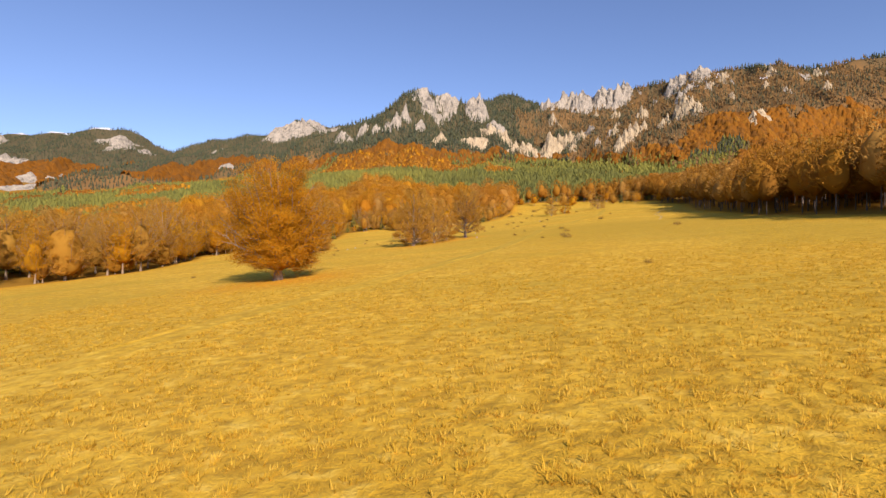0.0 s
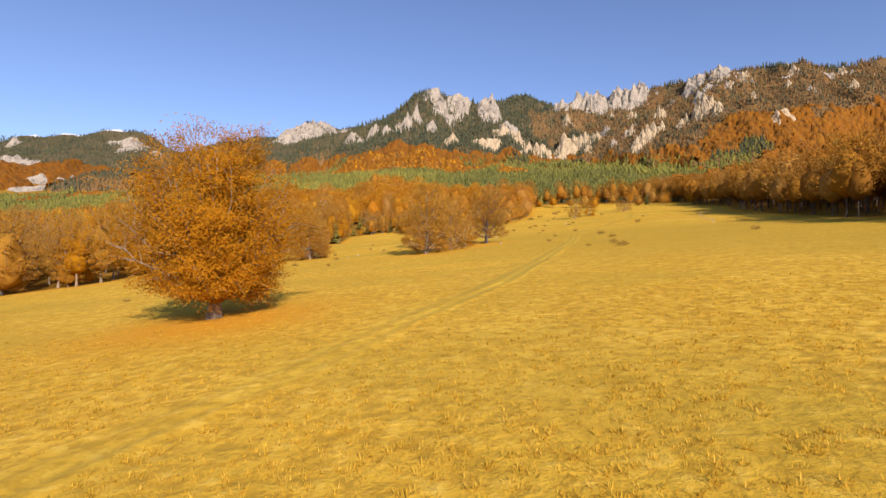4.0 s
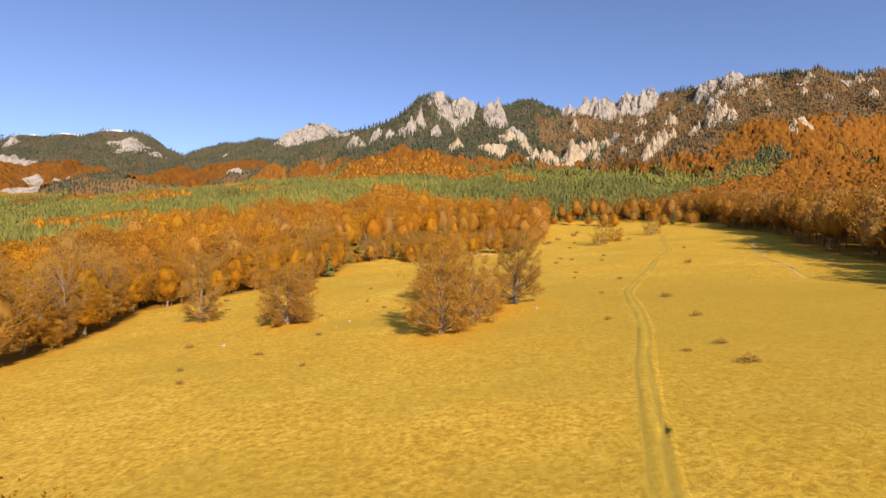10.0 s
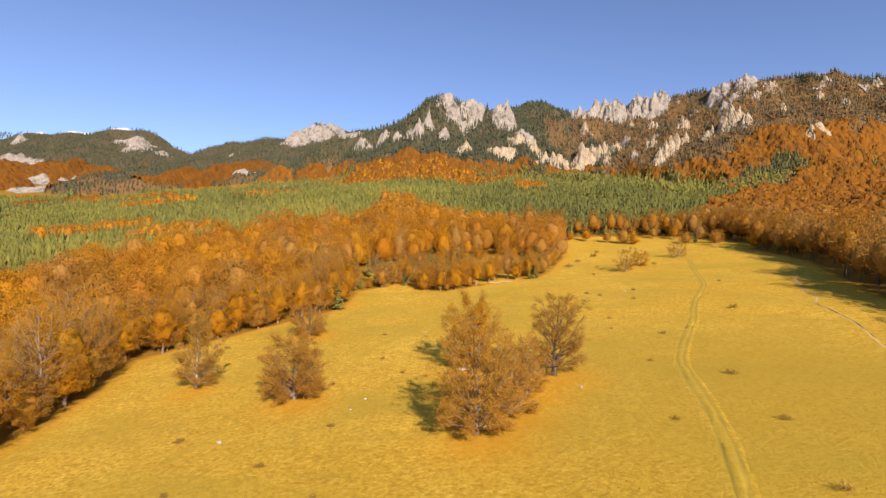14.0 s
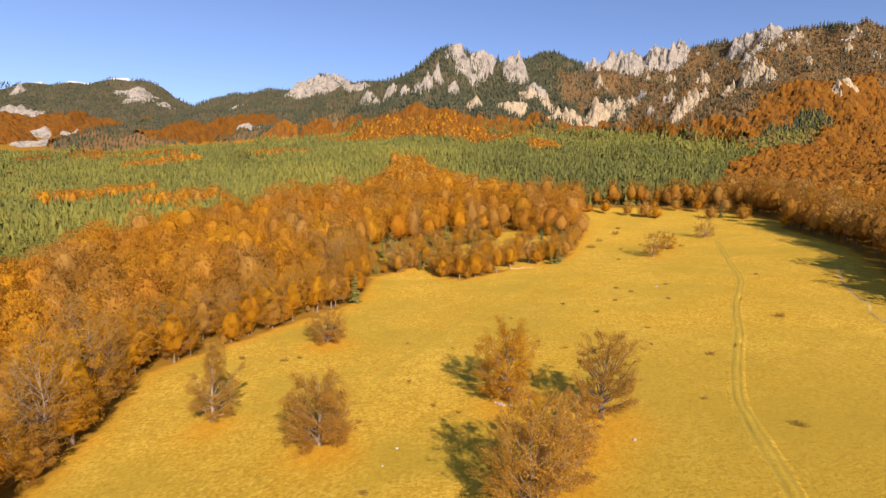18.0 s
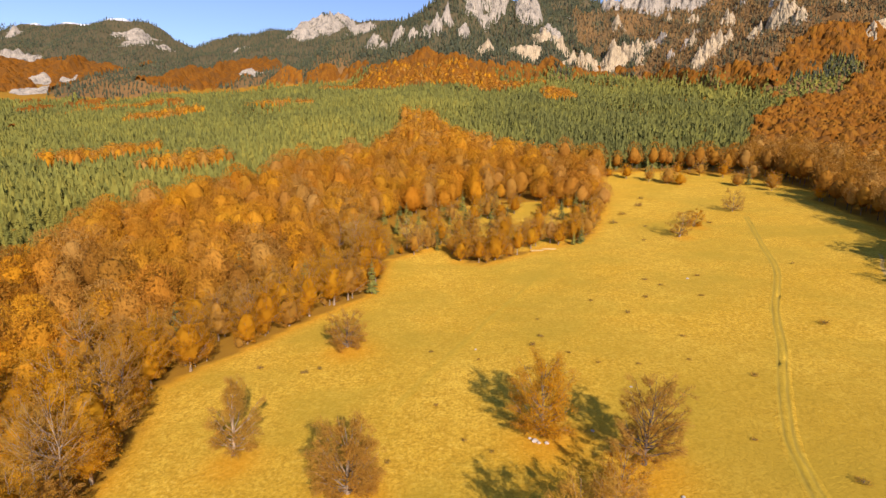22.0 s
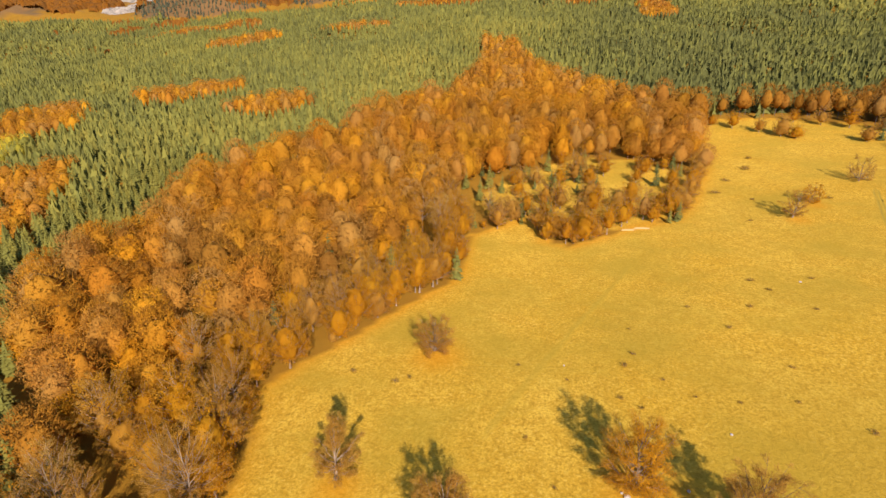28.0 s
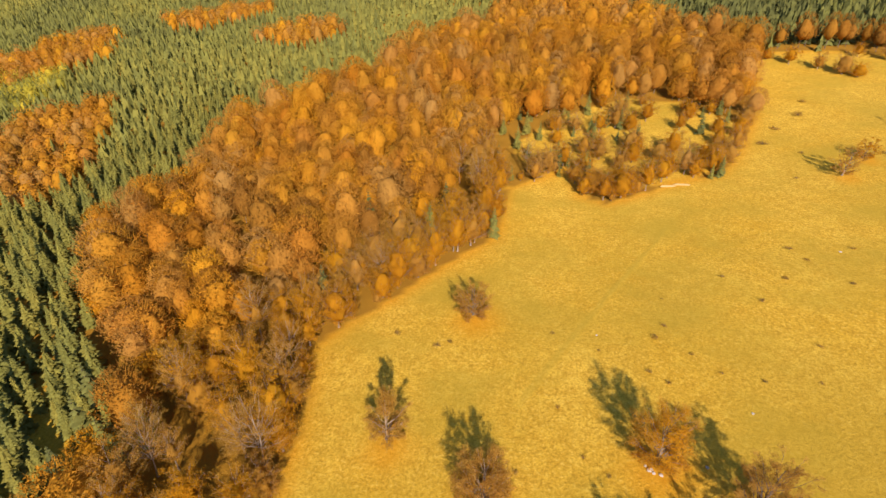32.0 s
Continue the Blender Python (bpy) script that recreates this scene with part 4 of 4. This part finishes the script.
px, py = scatter(rng, -200, 64, 60, 450, 8.6, 0.46)
ok = inside(px, py, LEFT_WOOD)
px, py = px[ok], py[ok]
open_wood = inside(px, py, GLADE)
keep = (~open_wood | (rng.uniform(0, 1, len(px)) < 0.40)) & ((((px + 49) / 15) ** 2 + ((py - 311) / 25) ** 2 > 1) | (rng.uniform(0, 1, len(px)) < 0.35))
px, py, open_wood = px[keep], py[keep], open_wood[keep]


def edge_distance(x, y, line):
    best = np.full(len(x), 1e9)
    for (ax, ay), (bx, by) in zip(line, line[1:]):
        s = np.clip(((x - ax) * (bx - ax) + (y - ay) * (by - ay)) / ((bx - ax) ** 2 + (by - ay) ** 2), 0, 1)
        best = np.minimum(best, np.hypot(x - ax - s * (bx - ax), y - ay - s * (by - ay)))
    return best


near = (edge_distance(px, py, LEFT_WOOD[2:19]) < np.where(py < 180, 32, 20)) & (py < 335) | open_wood
used = set()
for x, y, gap in zip(px[near], py[near], open_wood[near]):
    k = int(rng.choice(7, p=[0.16, 0.15, 0.17, 0.14, 0.13, 0.12, 0.13]))
    k = k % 4 if gap else k
    small = rng.uniform(0.50, 0.86) if gap else rng.uniform(0.74, 1.2)
    m = stand(x, y, rng.uniform(0, 6.28), small, rng.uniform(0.92, 1.14) if not gap else rng.uniform(0.76, 0.98))
    if k in used:
        copy_thing(protos[k], Matrix()).matrix_basis = m
    else:
        protos[k].matrix_basis = m
        used.add(k)
for a, b in zip(LEFT_WOOD[2:18], LEFT_WOOD[3:19]):
    run = math.hypot(b[0] - a[0], b[1] - a[1])
    for k in range(int(run / 4.6)):
        e, deep = rng.uniform(0, 1), rng.uniform(0.8, 4.5)
        x, y = a[0] + e * (b[0] - a[0]) - deep * (b[1] - a[1]) / run, a[1] + e * (b[1] - a[1]) + deep * (b[0] - a[0]) / run
        size = rng.uniform(0.24, 0.46) if k % 2 else rng.uniform(0.55, 0.86)
        copy_thing(protos[int(rng.choice([0, 1, 2, 3, 6]))], Matrix()).matrix_basis = stand(x, y, rng.uniform(0, 6.28), size, rng.uniform(0.8, 1.05))
GLADE_FRONT = [(-22.5, 284.5, 0.98, 0.78), (-29.5, 291, 0.8, 0.8), (-14, 289, 0.78, 0.85), (-7, 292, 0.62, 0.8), (1.5, 297, 0.5, 0.8), (14, 299, 0.62, 0.85), (21, 304, 0.72, 0.9), (28, 313, 0.7, 0.9), (33, 325, 0.74, 0.9), (36, 338, 0.72, 0.95), (41, 350, 0.76, 0.9), (-45, 291, 0.74, 0.95)]
for k, (x, y, size, tall) in enumerate(GLADE_FRONT):
    copy_thing(protos[(3, 2, 0, 3, 2, 1, 6)[k % 7]], Matrix()).matrix_basis = stand(x, y, k * 2.3, size, tall)
FAR_END = [(66, 434), (76, 428), (88, 421), (97, 414), (103, 410), (112, 440), (124, 434), (133, 402), (149, 396), (150, 354), (143, 384), (150, 420), (60, 440), (136, 428)]
for k, (x, y) in enumerate(FAR_END):
    copy_thing(protos[k % 4], Matrix()).matrix_basis = stand(x, y, k * 1.9, 0.66 + 0.12 * ((k * 3) % 5) / 2, 0.70 + 0.07 * (k % 4))
SPRUCES = [(-54.5, 250.5, 0.95), (-97, 208, 1.2), (-74, 262, 1.15), (-98, 248, 1.3), (-76, 248, 1.1), (-128, 152, 1.25), (-122, 160, 1.0), (-119, 149, 1.2), (-124, 142, 1.1), (-133, 160, 1.3), (-116, 156, 0.9), (20, 298.5, 0.5), (23.5, 300.5, 0.72), (140, 404, 0.8), (165, 416, 1.15), (170, 420, 1.0), (-46, 299, 0.6), (-43, 305, 0.5), (-50, 311, 0.65), (-56, 318, 0.6), (-47, 327, 0.7), (-38, 318, 0.45), (-62, 305, 0.7), (-64, 330, 0.8), (34, 352, 0.6), (-36, 296, 0.4)]
for k in range(44):
    x, y = rng.uniform(-66, 34), rng.uniform(290, 372)
    if (x < -20 + 0.2 * (y - 290) or rng.uniform(0, 1) < 0.3) and inside(np.array([x]), np.array([y]), LEFT_WOOD)[0]:
        SPRUCES.append((x, y, rng.uniform(0.38, 0.95)))
for k, (x, y, s) in enumerate(SPRUCES):
    m = stand(x, y, k * 1.7, s, 1.0)
    if k:
        copy_thing(spruce, Matrix()).matrix_basis = m
    else:
        spruce.matrix_basis = m

# ---- the woods beyond ----
BEECH_MID = [far_beech(500 + k, 13.5 + 0.75 * k, 4.7 + 0.35 * (k * 3 % 5), 800, 0.32, 0.16 + 0.04 * (k % 3), 7, 9, 0.64, 480) for k in range(7)]
BEECH_FAR = [far_beech(520 + k, 12.6 + 0.5 * k, 5.4 + 0.2 * (k % 3), 150, 0.60, 0.08, 5, 7, 0.60, 70) for k in range(6)]
BEECH_TALL = [far_beech(510 + k, 17.5, 4.8, 260, 0.42, 0.30, 5, 7, 0.62, 200, 0.009) for k in range(5)]
SPRUCE_MID = []
for k in range(4):
    st, nd = conifer(540 + k, 13.0, 3.1, 14, 12)
    inner = far_spruce(550 + k, 12.4, 2.2, 5, 8)
    v, t = joined([nd, inner[:2], st])
    SPRUCE_MID.append((v, t, np.r_[np.zeros(len(nd[1]) + len(inner[1]), int), np.ones(len(st[1]), int)]))
SPRUCE_FAR = [far_spruce(560 + k, 10.5, 2.9, 4, 6) for k in range(5)]
SPRUCE_TINY = [far_spruce(580 + k, 13.0, 2.6, 3, 6) for k in range(4)]
woods("beech_wood", rng, BEECH_MID, px[~near], py[~near], [M_WOODS, M_BARK], "autumn beech wood in orange and brown below the spruces", "wood", (0.70, 1.24))
qx, qy = scatter(rng, -260, 100, 440, 640, 6.8)
ok = inside(qx, qy, LEFT_WOOD) & (qy > 450)
woods("beech_wood", rng, BEECH_FAR, qx[ok], qy[ok], [M_WOODS, M_BARK], "orange beech wood on a knoll among spruces", "wood", (0.7, 1.05))
qx, qy = scatter(rng, 70, 330, -30, 480, 6.9)
ok = inside(qx, qy, RIGHT_WOOD) & (qy > 30) & (qx < 0.95 * qy + 45) & (qx < 118 + 0.24 * np.maximum(qy - 100, 0)) & (qy < 470)
# Browner tints: shade on the wood's meadow side is put into the colour.
woods("beech_wood", rng, BEECH_TALL, qx[ok], qy[ok], [M_WOODS, M_DARKBARK], "tall dense shaded beech wood beside the meadow", "wood", (0.85, 1.12), 0, rng.choice([0.0, 0.54, 0.57, 0.60, 0.86], int(ok.sum())))
qx, qy = scatter(rng, 100, 1100, -40, 1020, 6.2, 0.5)
ok = inside(qx, qy, RIGHT_WOOD) & ~((qx < 118 + 0.24 * np.maximum(qy - 100, 0)) & (qy < 470)) & (np.hypot(qx, qy) < 1150) & (qx < 0.95 * qy + 45)
SPRUCE_BAND = [(162, 570), (253, 716), (346, 827), (399, 858), (454, 890), (516, 929)]
def belt(x, y):
    return ((fbm(x / 60, y / 60, 81, 3) > 0.85) & (y > 500)) | (edge_distance(x, y, SPRUCE_BAND) < 24 + 14 * fbm(x / 30, y / 30, 83, 2))


tiny = np.hypot(qx, qy) > 520
dark = belt(qx, qy)
woods("beech_wood", rng, BEECH_FAR, qx[ok & ~dark & ~tiny], qy[ok & ~dark & ~tiny], [M_WOODS, M_BARK], "rust-orange beech wood beside the meadow", "wood", (0.75, 1.1), 0, rng.choice([0.28, 0.57, 0.60, 0.86, 0.98], int((ok & ~dark & ~tiny).sum())))

canopy("beech_wood", 150, 1000, 330, 1020, 2.0, 6.8, 10.5, lambda x, y: inside(x, y, RIGHT_WOOD) & ~belt(x, y) & (np.hypot(x, y) > 518) & (np.hypot(x, y) < 1150) & (x < 0.95 * y + 45), [M_RUST], [0.0, 0.25, 0.4, 0.5, 0.75, 0.9, 1.0], "rust-orange beech wood on the mountain foot")
woods("spruce_stand", rng, SPRUCE_FAR, qx[ok & dark], qy[ok & dark], [M_CONIFER], "dark spruces among orange beeches", "wood", (0.7, 1.0), soft=False)

qx, qy = scatter(rng, -330, -100, 70, 420, 5.5)
ok = ~inside(qx, qy, LEFT_WOOD) & (qx < -90) & (qx > -240) & (qy < 350)
orange = spots(qx, qy)
# Lighter tints than in the far stands offset the boughs' own shade.
woods("spruce_forest", rng, SPRUCE_MID, qx[ok & ~orange], qy[ok & ~orange], [M_CONIFER, M_DARKBARK], "green spruce plantation behind the beeches", "wood", (0.7, 1.1), 0, rng.uniform(0.45, 1.0, int((ok & ~orange).sum())), soft=False)
qx, qy = scatter(rng, -900, 460, 40, 1080, 4.7)
near_done = (qx > -240) & (qx < -90) & (qy < 350)
low_ok = (rise(qx, qy) < 26) & ~inside(qx, qy, LEFT_WOOD) & ~inside(qx, qy, RIGHT_WOOD) & ~near_done & ((qy > 446) | (qx < -100)) & (np.abs(qx) < 0.95 * qy + 160)
low_ok &= (qx > -700) & (qy < 860)
orange = spots(qx, qy)
woods("spruce_forest", rng, SPRUCE_FAR, qx[low_ok & ~orange], qy[low_ok & ~orange], [M_CONIFER], "wide green spruce forest on the foothills", "wood", (0.7, 1.05), 0, np.clip(0.50 - 0.32 * np.clip((qx + 70) / 110, 0, 1) + 0.24 * fbm(qx / 80, qy / 80, 90, 3) + rng.normal(0, 0.16, len(qx)), 0, 1)[low_ok & ~orange], soft=False)
qx, qy = scatter(rng, -900, 460, 40, 1080, 6.6)
low_ok = (rise(qx, qy) < 40) & ~inside(qx, qy, LEFT_WOOD) & ~inside(qx, qy, RIGHT_WOOD) & ((qy > 446) | (qx < -100))
orange = spots(qx, qy)
woods("beech_wood", rng, BEECH_FAR, qx[low_ok & orange], qy[low_ok & orange], [M_WOODS, M_BARK], "orange beech patches within the spruce forest", "wood", (0.65, 0.95))

qx, qy = scatter(rng, -470, -330, 260, 420, 6.0)
grove = ((qx + 400) / 60) ** 2 + ((qy - 340) / 55) ** 2 + 0.6 * fbm(qx / 25, qy / 25, 35, 2) < 1
woods("birch_grove", rng, BEECH_FAR, qx[grove], qy[grove], [M_YELLOW, M_BIRCH], "yellow birches in a clearing of the spruce forest", "wood", (0.5, 0.9))

qx, qy = scatter(rng, -1500, 460, 300, 1120, 7.2)
ok = (rise(qx, qy) < 26) & ~inside(qx, qy, RIGHT_WOOD) & ((qx < -700) | (qy > 860)) & (np.abs(qx) < 1.1 * qy + 160)
orange = spots(qx, qy) | ((qx < -600) & (fbm(qx / 90, qy / 60, 44, 3) > 0.8))
shade = np.clip(0.42 + 0.22 * fbm(qx / 80, qy / 80, 90, 3) + rng.normal(0, 0.16, len(qx)), 0, 1)
woods("spruce_forest", rng, [far_spruce(570 + k, 12.5, 3.7, 3, 6) for k in range(4)], qx[ok & ~orange], qy[ok & ~orange], [M_CONIFER], "green spruce forest rising to the cliffs", "wood", (0.7, 1.05), 0, shade[ok & ~orange], soft=False)
canopy("beech_wood", -1000, 320, 840, 1120, 2.4, 6.8, 9.0, lambda x, y: (rise(x, y) < 26) & ~inside(x, y, RIGHT_WOOD) & ((x < -700) | (y > 860)) & (spots(x, y) | ((x < -600) & (fbm(x / 90, y / 60, 44, 3) > 0.8))), [M_RUST], [0.0, 0.3, 0.5, 0.75, 1.0], "rust-coloured beeches in the far spruce forest", 7)

# ---- trees on the mountains ----
def clear_of_rock(x, y, share):
    ok = np.ones(len(x), bool)
    for cx, cy, w, h in SPIRES + CLIFFS + RIBS + FAR_ROCKS:
        ok &= ((x - cx) / (share * w)) ** 2 + ((y - cy + 0.25 * w) / (share * w)) ** 2 > 1
    return ok


qx, qy = scatter(rng, -460, 1250, 900, 1520, 5.8)
ok = (rise(qx, qy) > 14) & clear_of_rock(qx, qy, 0.62)
crest_y = np.interp(qx, [c[0] for c in WEST_PEAK + EAST_CREST[1:14]], [c[1] for c in WEST_PEAK + EAST_CREST[1:14]])
ok &= qy < crest_y + 14
ok &= fbm(qx / 26, qy / 40, 95, 3) > -0.75
qz = ground_z(qx, qy)
warm = fbm(qx / 50, qy / 70, 97, 3) * 0.5 + np.clip((qx - 230) / 160, -1, 1) * 0.7 - np.clip((qz - 380) / 60, 0, 1) * 0.8
orange = (qz < 205 + 25 * fbm(qx / 60, qy / 60, 98, 2) + np.clip((qx - 450) / 3, 0, 60)) & (fbm(qx / 45, qy / 45, 99, 3) > -0.35)
belt = edge_distance(qx, qy, SPRUCE_BAND) < 26
orange &= ~belt
larch = ok & ~orange & ~belt & (warm > 0.0)
high_green = ok & ~orange & (belt | (warm <= 0.0))
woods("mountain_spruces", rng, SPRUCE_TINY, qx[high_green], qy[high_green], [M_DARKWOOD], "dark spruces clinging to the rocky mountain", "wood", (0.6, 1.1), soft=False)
woods("mountain_larches", rng, SPRUCE_TINY, qx[larch], qy[larch], [M_LARCH], "golden-brown larches on the steep mountainside", "wood", (0.5, 0.95), soft=False)


def beech_zone(x, y):
    z = ground_z(x, y)
    hit = (rise(x, y) > 14) & (z < 205 + 25 * fbm(x / 60, y / 60, 98, 2) + np.clip((x - 450) / 3, 0, 60)) & (fbm(x / 45, y / 45, 99, 3) > -0.35)
    return hit & clear_of_rock(x, y, 0.7) & (edge_distance(x, y, SPRUCE_BAND) > 26) & (y < 1500)


canopy("mountain_beeches", -460, 1200, 900, 1400, 2.2, 6.2, 8.5, beech_zone, [M_RUST], [0.0, 0.3, 0.5, 0.75, 0.9], "rust-orange beeches at the foot of the cliffs", 3)
qx, qy = scatter(rng, -2100, -330, 1000, 2100, 9.5)
qz = ground_z(qx, qy)
ok = (rise(qx, qy) > 10) & clear_of_rock(qx, qy, 0.7) & ((qx > -1290) | (qz < np.interp(qx, [c[0] for c in FAR_RIDGE], [c[2] for c in FAR_RIDGE]) - 28 + 7 * vnoise(qx / 60, qy / 60, 5))) & (qx > -0.95 * qy - 150)
orange = (qz < 262 + 22 * fbm(qx / 70, qy / 70, 98, 2)) & (qy < 1580) & (((qx < -920) & (qz > 118)) | ((qx > -740) & (qx < -520) & (qz > 170)))
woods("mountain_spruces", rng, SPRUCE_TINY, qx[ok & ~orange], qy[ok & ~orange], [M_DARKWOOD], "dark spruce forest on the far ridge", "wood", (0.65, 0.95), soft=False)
canopy("mountain_beeches", -1900, -500, 1200, 1580, 3.2, 8.5, 9.0, lambda x, y: (rise(x, y) > 10) & clear_of_rock(x, y, 0.7) & (ground_z(x, y) < 262 + 22 * fbm(x / 70, y / 70, 98, 2)) & (((x < -920) & (ground_z(x, y) > 118)) | ((x > -740) & (x < -520) & (ground_z(x, y) > 170))), [M_RUST], [0.0, 0.5, 0.55, 0.75], "rust-red beeches on a far spur", 5)

# ---- grass ----
def tufts(name, count, x0, x1, y0, y1, high, blades, gap, label):
    """Tussocks of blades that lean out and are lodged one way by the wind."""
    r = np.random.default_rng(5)
    tx, ty = r.uniform(x0, x1, count), y0 + (y1 - y0) * r.uniform(0, 1, count) ** 1.5
    ok = ~inside(tx, ty, LEFT_WOOD) & ~inside(tx, ty, RIGHT_WOOD) & (fbm(tx / 1.1, ty / 1.1, 15, 2) > gap)
    ok &= (edge_distance(tx, ty, TRACK[:18]) > 1.1) & (r.uniform(0, 1, count) < np.clip((y1 - ty) / (0.5 * (y1 - y0)), 0, 1))
    tx, ty = tx[ok], ty[ok]
    k = len(tx)
    a = r.uniform(0, 6.283, k * blades)
    off = high * r.uniform(0, 1.0, k * blades)
    bx, by = np.repeat(tx, blades) + np.cos(a) * off, np.repeat(ty, blades) + np.sin(a) * off
    bz = ground_z(bx, by)
    h = np.repeat(high * r.uniform(0.5, 1.25, k), blades) * r.uniform(0.6, 1.2, k * blades)
    w = h * 0.10 + 0.007
    lean = h * r.uniform(0.3, 1.5, k * blades)
    cx, cy = bx + np.cos(a) * lean + 0.2 * h, by + np.sin(a) * lean - 0.1 * h
    v = np.stack([np.stack([bx - np.sin(a) * w, by + np.cos(a) * w, bz - 0.03], 1), np.stack([bx + np.sin(a) * w, by - np.cos(a) * w, bz - 0.03], 1), np.stack([cx, cy, bz + h], 1)], 1).reshape(-1, 3)
    me = raw_mesh(name, v, np.arange(3 * k * blades).reshape(-1, 3), [M_TUFT], None, [("tint", np.repeat(r.uniform(0, 1, k), blades * 3))])
    return tagged(new(name, me), label, "grass", kind="stuff")


tufts("dry_grass", 66000, -34, 44, -7, 60, 0.12, 8, -0.5, "dense tussocks of dry straw-coloured grass")
tufts("dry_grass", 60000, -60, 90, 30, 150, 0.10, 4, -0.3, "sparser tufts of dry straw-coloured grass on the meadow")

# ---- shrubs, stones and logs on the meadow ----
def shrub(seed, high, wide):
    wood, crown = beech(seed, high, wide, 0.06, 12, 3, 240, 0.10, 260, 0.03, 4)
    t = tagged(new("shrub"), "low dry shrub in the grass", "shrub", "shrubs on the meadow")
    part("stems", raw_mesh("stems", wood[0], wood[1], [M_DARKBARK]), t)
    tagged(part("foliage", raw_mesh("foliage", crown[0], crown[1], [M_SHRUB, M_TWIG], (np.arange(len(crown[1])) >= 240).astype(int)), t), kind="stuff")
    return t


bush = shrub(80, 1.3, 1.2)
SHRUBS = [(27.5, 109.6, 1.0), (37.2, 157.2, 0.9), (66.6, 214, 1.1), (28.5, 118, 0.7), (20, 138, 0.5), (38, 190, 0.8), (34, 175, 0.6), (46, 236, 0.7), (31, 210, 0.6), (22, 226, 0.7), (14, 236, 0.6), (-30, 143, 0.6), (-52, 140, 0.7), (-60, 197, 0.8), (-57, 199, 0.6), (-28, 182, 0.5), (44, 330, 1.8), (52, 345, 1.5), (64, 360, 1.9), (38, 338, 1.6), (70, 376, 1.2), (56, 322, 0.9), (49, 300, 0.8), (84, 322, 1.0), (48, 372, 2.0), (86, 262, 0.6), (-8, 196, 0.7), (-4, 193, 0.6), (2, 203, 0.5), (-3.4, 212.6, 0.7), (-6, 207.8, 0.8), (34.8, 252.4, 0.9), (38, 246.6, 0.7), (30, 236.6, 0.8), (51.8, 254, 0.7), (16.4, 196.6, 0.5), (27.8, 197.9, 0.5), (7.8, 197.8, 0.5), (-22.1, 170.1, 0.5), (-17.2, 166.7, 0.45), (-31, 206, 0.5), (-72, 200.2, 0.8), (-19.4, 201.5, 0.4), (27.2, 168.2, 0.5), (-3, 224, 0.4), (-35.1, 164.3, 0.55), (23.3, 115.9, 0.5), (-41.2, 116.7, 0.5), (-26.8, 121.9, 0.45), (-36, 130.1, 0.6), (-44.8, 123.6, 0.5), (-41.6, 81, 0.4), (57.5, 121.9, 0.9), (33.8, 136.2, 0.7), (18.3, 40.5, 0.4)]
SHRUBS = [q for q in SHRUBS if edge_distance(np.array([q[0]]), np.array([q[1]]), TRACK)[0] > 2.4]
for k, (x, y, s) in enumerate(SHRUBS):
    m = stand(x, y, k * 2.1, 0.85 * s, 0.8 + 0.07 * (k % 5), 0.03)
    if k:
        copy_thing(bush, Matrix()).matrix_basis = m
    else:
        bush.matrix_basis = m


def boulder(seed, x, y, size):
    bm = bmesh.new()
    bmesh.ops.create_icosphere(bm, subdivisions=2, radius=size)
    for v in bm.verts:
        q = noise.noise(v.co * (1.6 / size) + Vector((seed * 7.3, 0, 0)))
        v.co *= 1 + 0.35 * q
        v.co.z *= 0.62
    me = bpy.data.meshes.new("boulder")
    bm.to_mesh(me)
    bm.free()
    me.materials.append(M_BOULDER)
    ob = tagged(new("boulder", me), "pale weathered stone lying in the grass", "stone", "stones on the meadow")
    ob.matrix_basis = stand(x, y, seed, 1, 1, -0.2 * size)
    return ob


for k, (x, y, s) in enumerate([(-9.6, 169.6, 0.55), (-8.9, 169.0, 0.35), (-10.4, 170.4, 0.3), (-7.6, 168.8, 0.4), (-27, 155, 0.28), (-28.5, 150, 0.2), (10.5, 155, 0.32), (1, 172, 0.35), (-45.5, 139, 0.35), (12, 187, 0.3), (48, 252, 0.4), (-20, 207, 0.25)]):
    boulder(k + 1, x, y, s)


def log_pile(x, y, turn):
    top = tagged(new("log_pile"), "small stack of pale felled logs at the wood edge", "logs")
    for k, (o, z, length) in enumerate(((-0.35, 0.16, 5.4), (0.02, 0.17, 6.2), (0.4, 0.15, 5.0), (-0.15, 0.44, 5.6), (0.22, 0.45, 4.6))):
        v, t = tube([(-length / 2, o, z), (0, o + 0.05, z), (length / 2, o, z)], [0.13, 0.12, 0.10], 9)
        ends = [[tuple(range(9))], [tuple(range(18, 27))]]
        fans = [(0, j, j + 1) for j in range(1, 8)] + [(18, 18 + j, 18 + j + 1) for j in range(1, 8)]
        part("log", raw_mesh("log", v, np.concatenate([t, np.array(fans)]), [M_CHIP]), top)
    top.matrix_basis = stand(x, y, turn, 1, 1, 0)
    return top


log_pile(9.5, 292.5, 0.15)
log_pile(4.5, 291.0, 0.3)
CHIP_PROFILE = [(-0.8, -0.08, 0, 0), (-0.4, 0.03, 0, 0), (0.1, 0.06, 0, 0), (0.5, 0.02, 0, 0), (0.9, -0.08, 0, 0)]
heap = strip("wood_chips", [(-47.5, 214.5), (-46.5, 214.9), (-45, 215.0), (-44, 215.4)], CHIP_PROFILE, M_CHIP, "scattered pale wood chips beside a brown tree", "wood chips", 0.4, 0.03)
strip("eroded_ditch", [(121, 274), (116, 264), (109, 254), (98, 232), (94, 220), (89, 213), (82, 190), (75, 174), (70, 163)], GULLY, M_SOIL, "narrow eroded ditch with bare brown soil", "ditch", 0.35, 0.04)
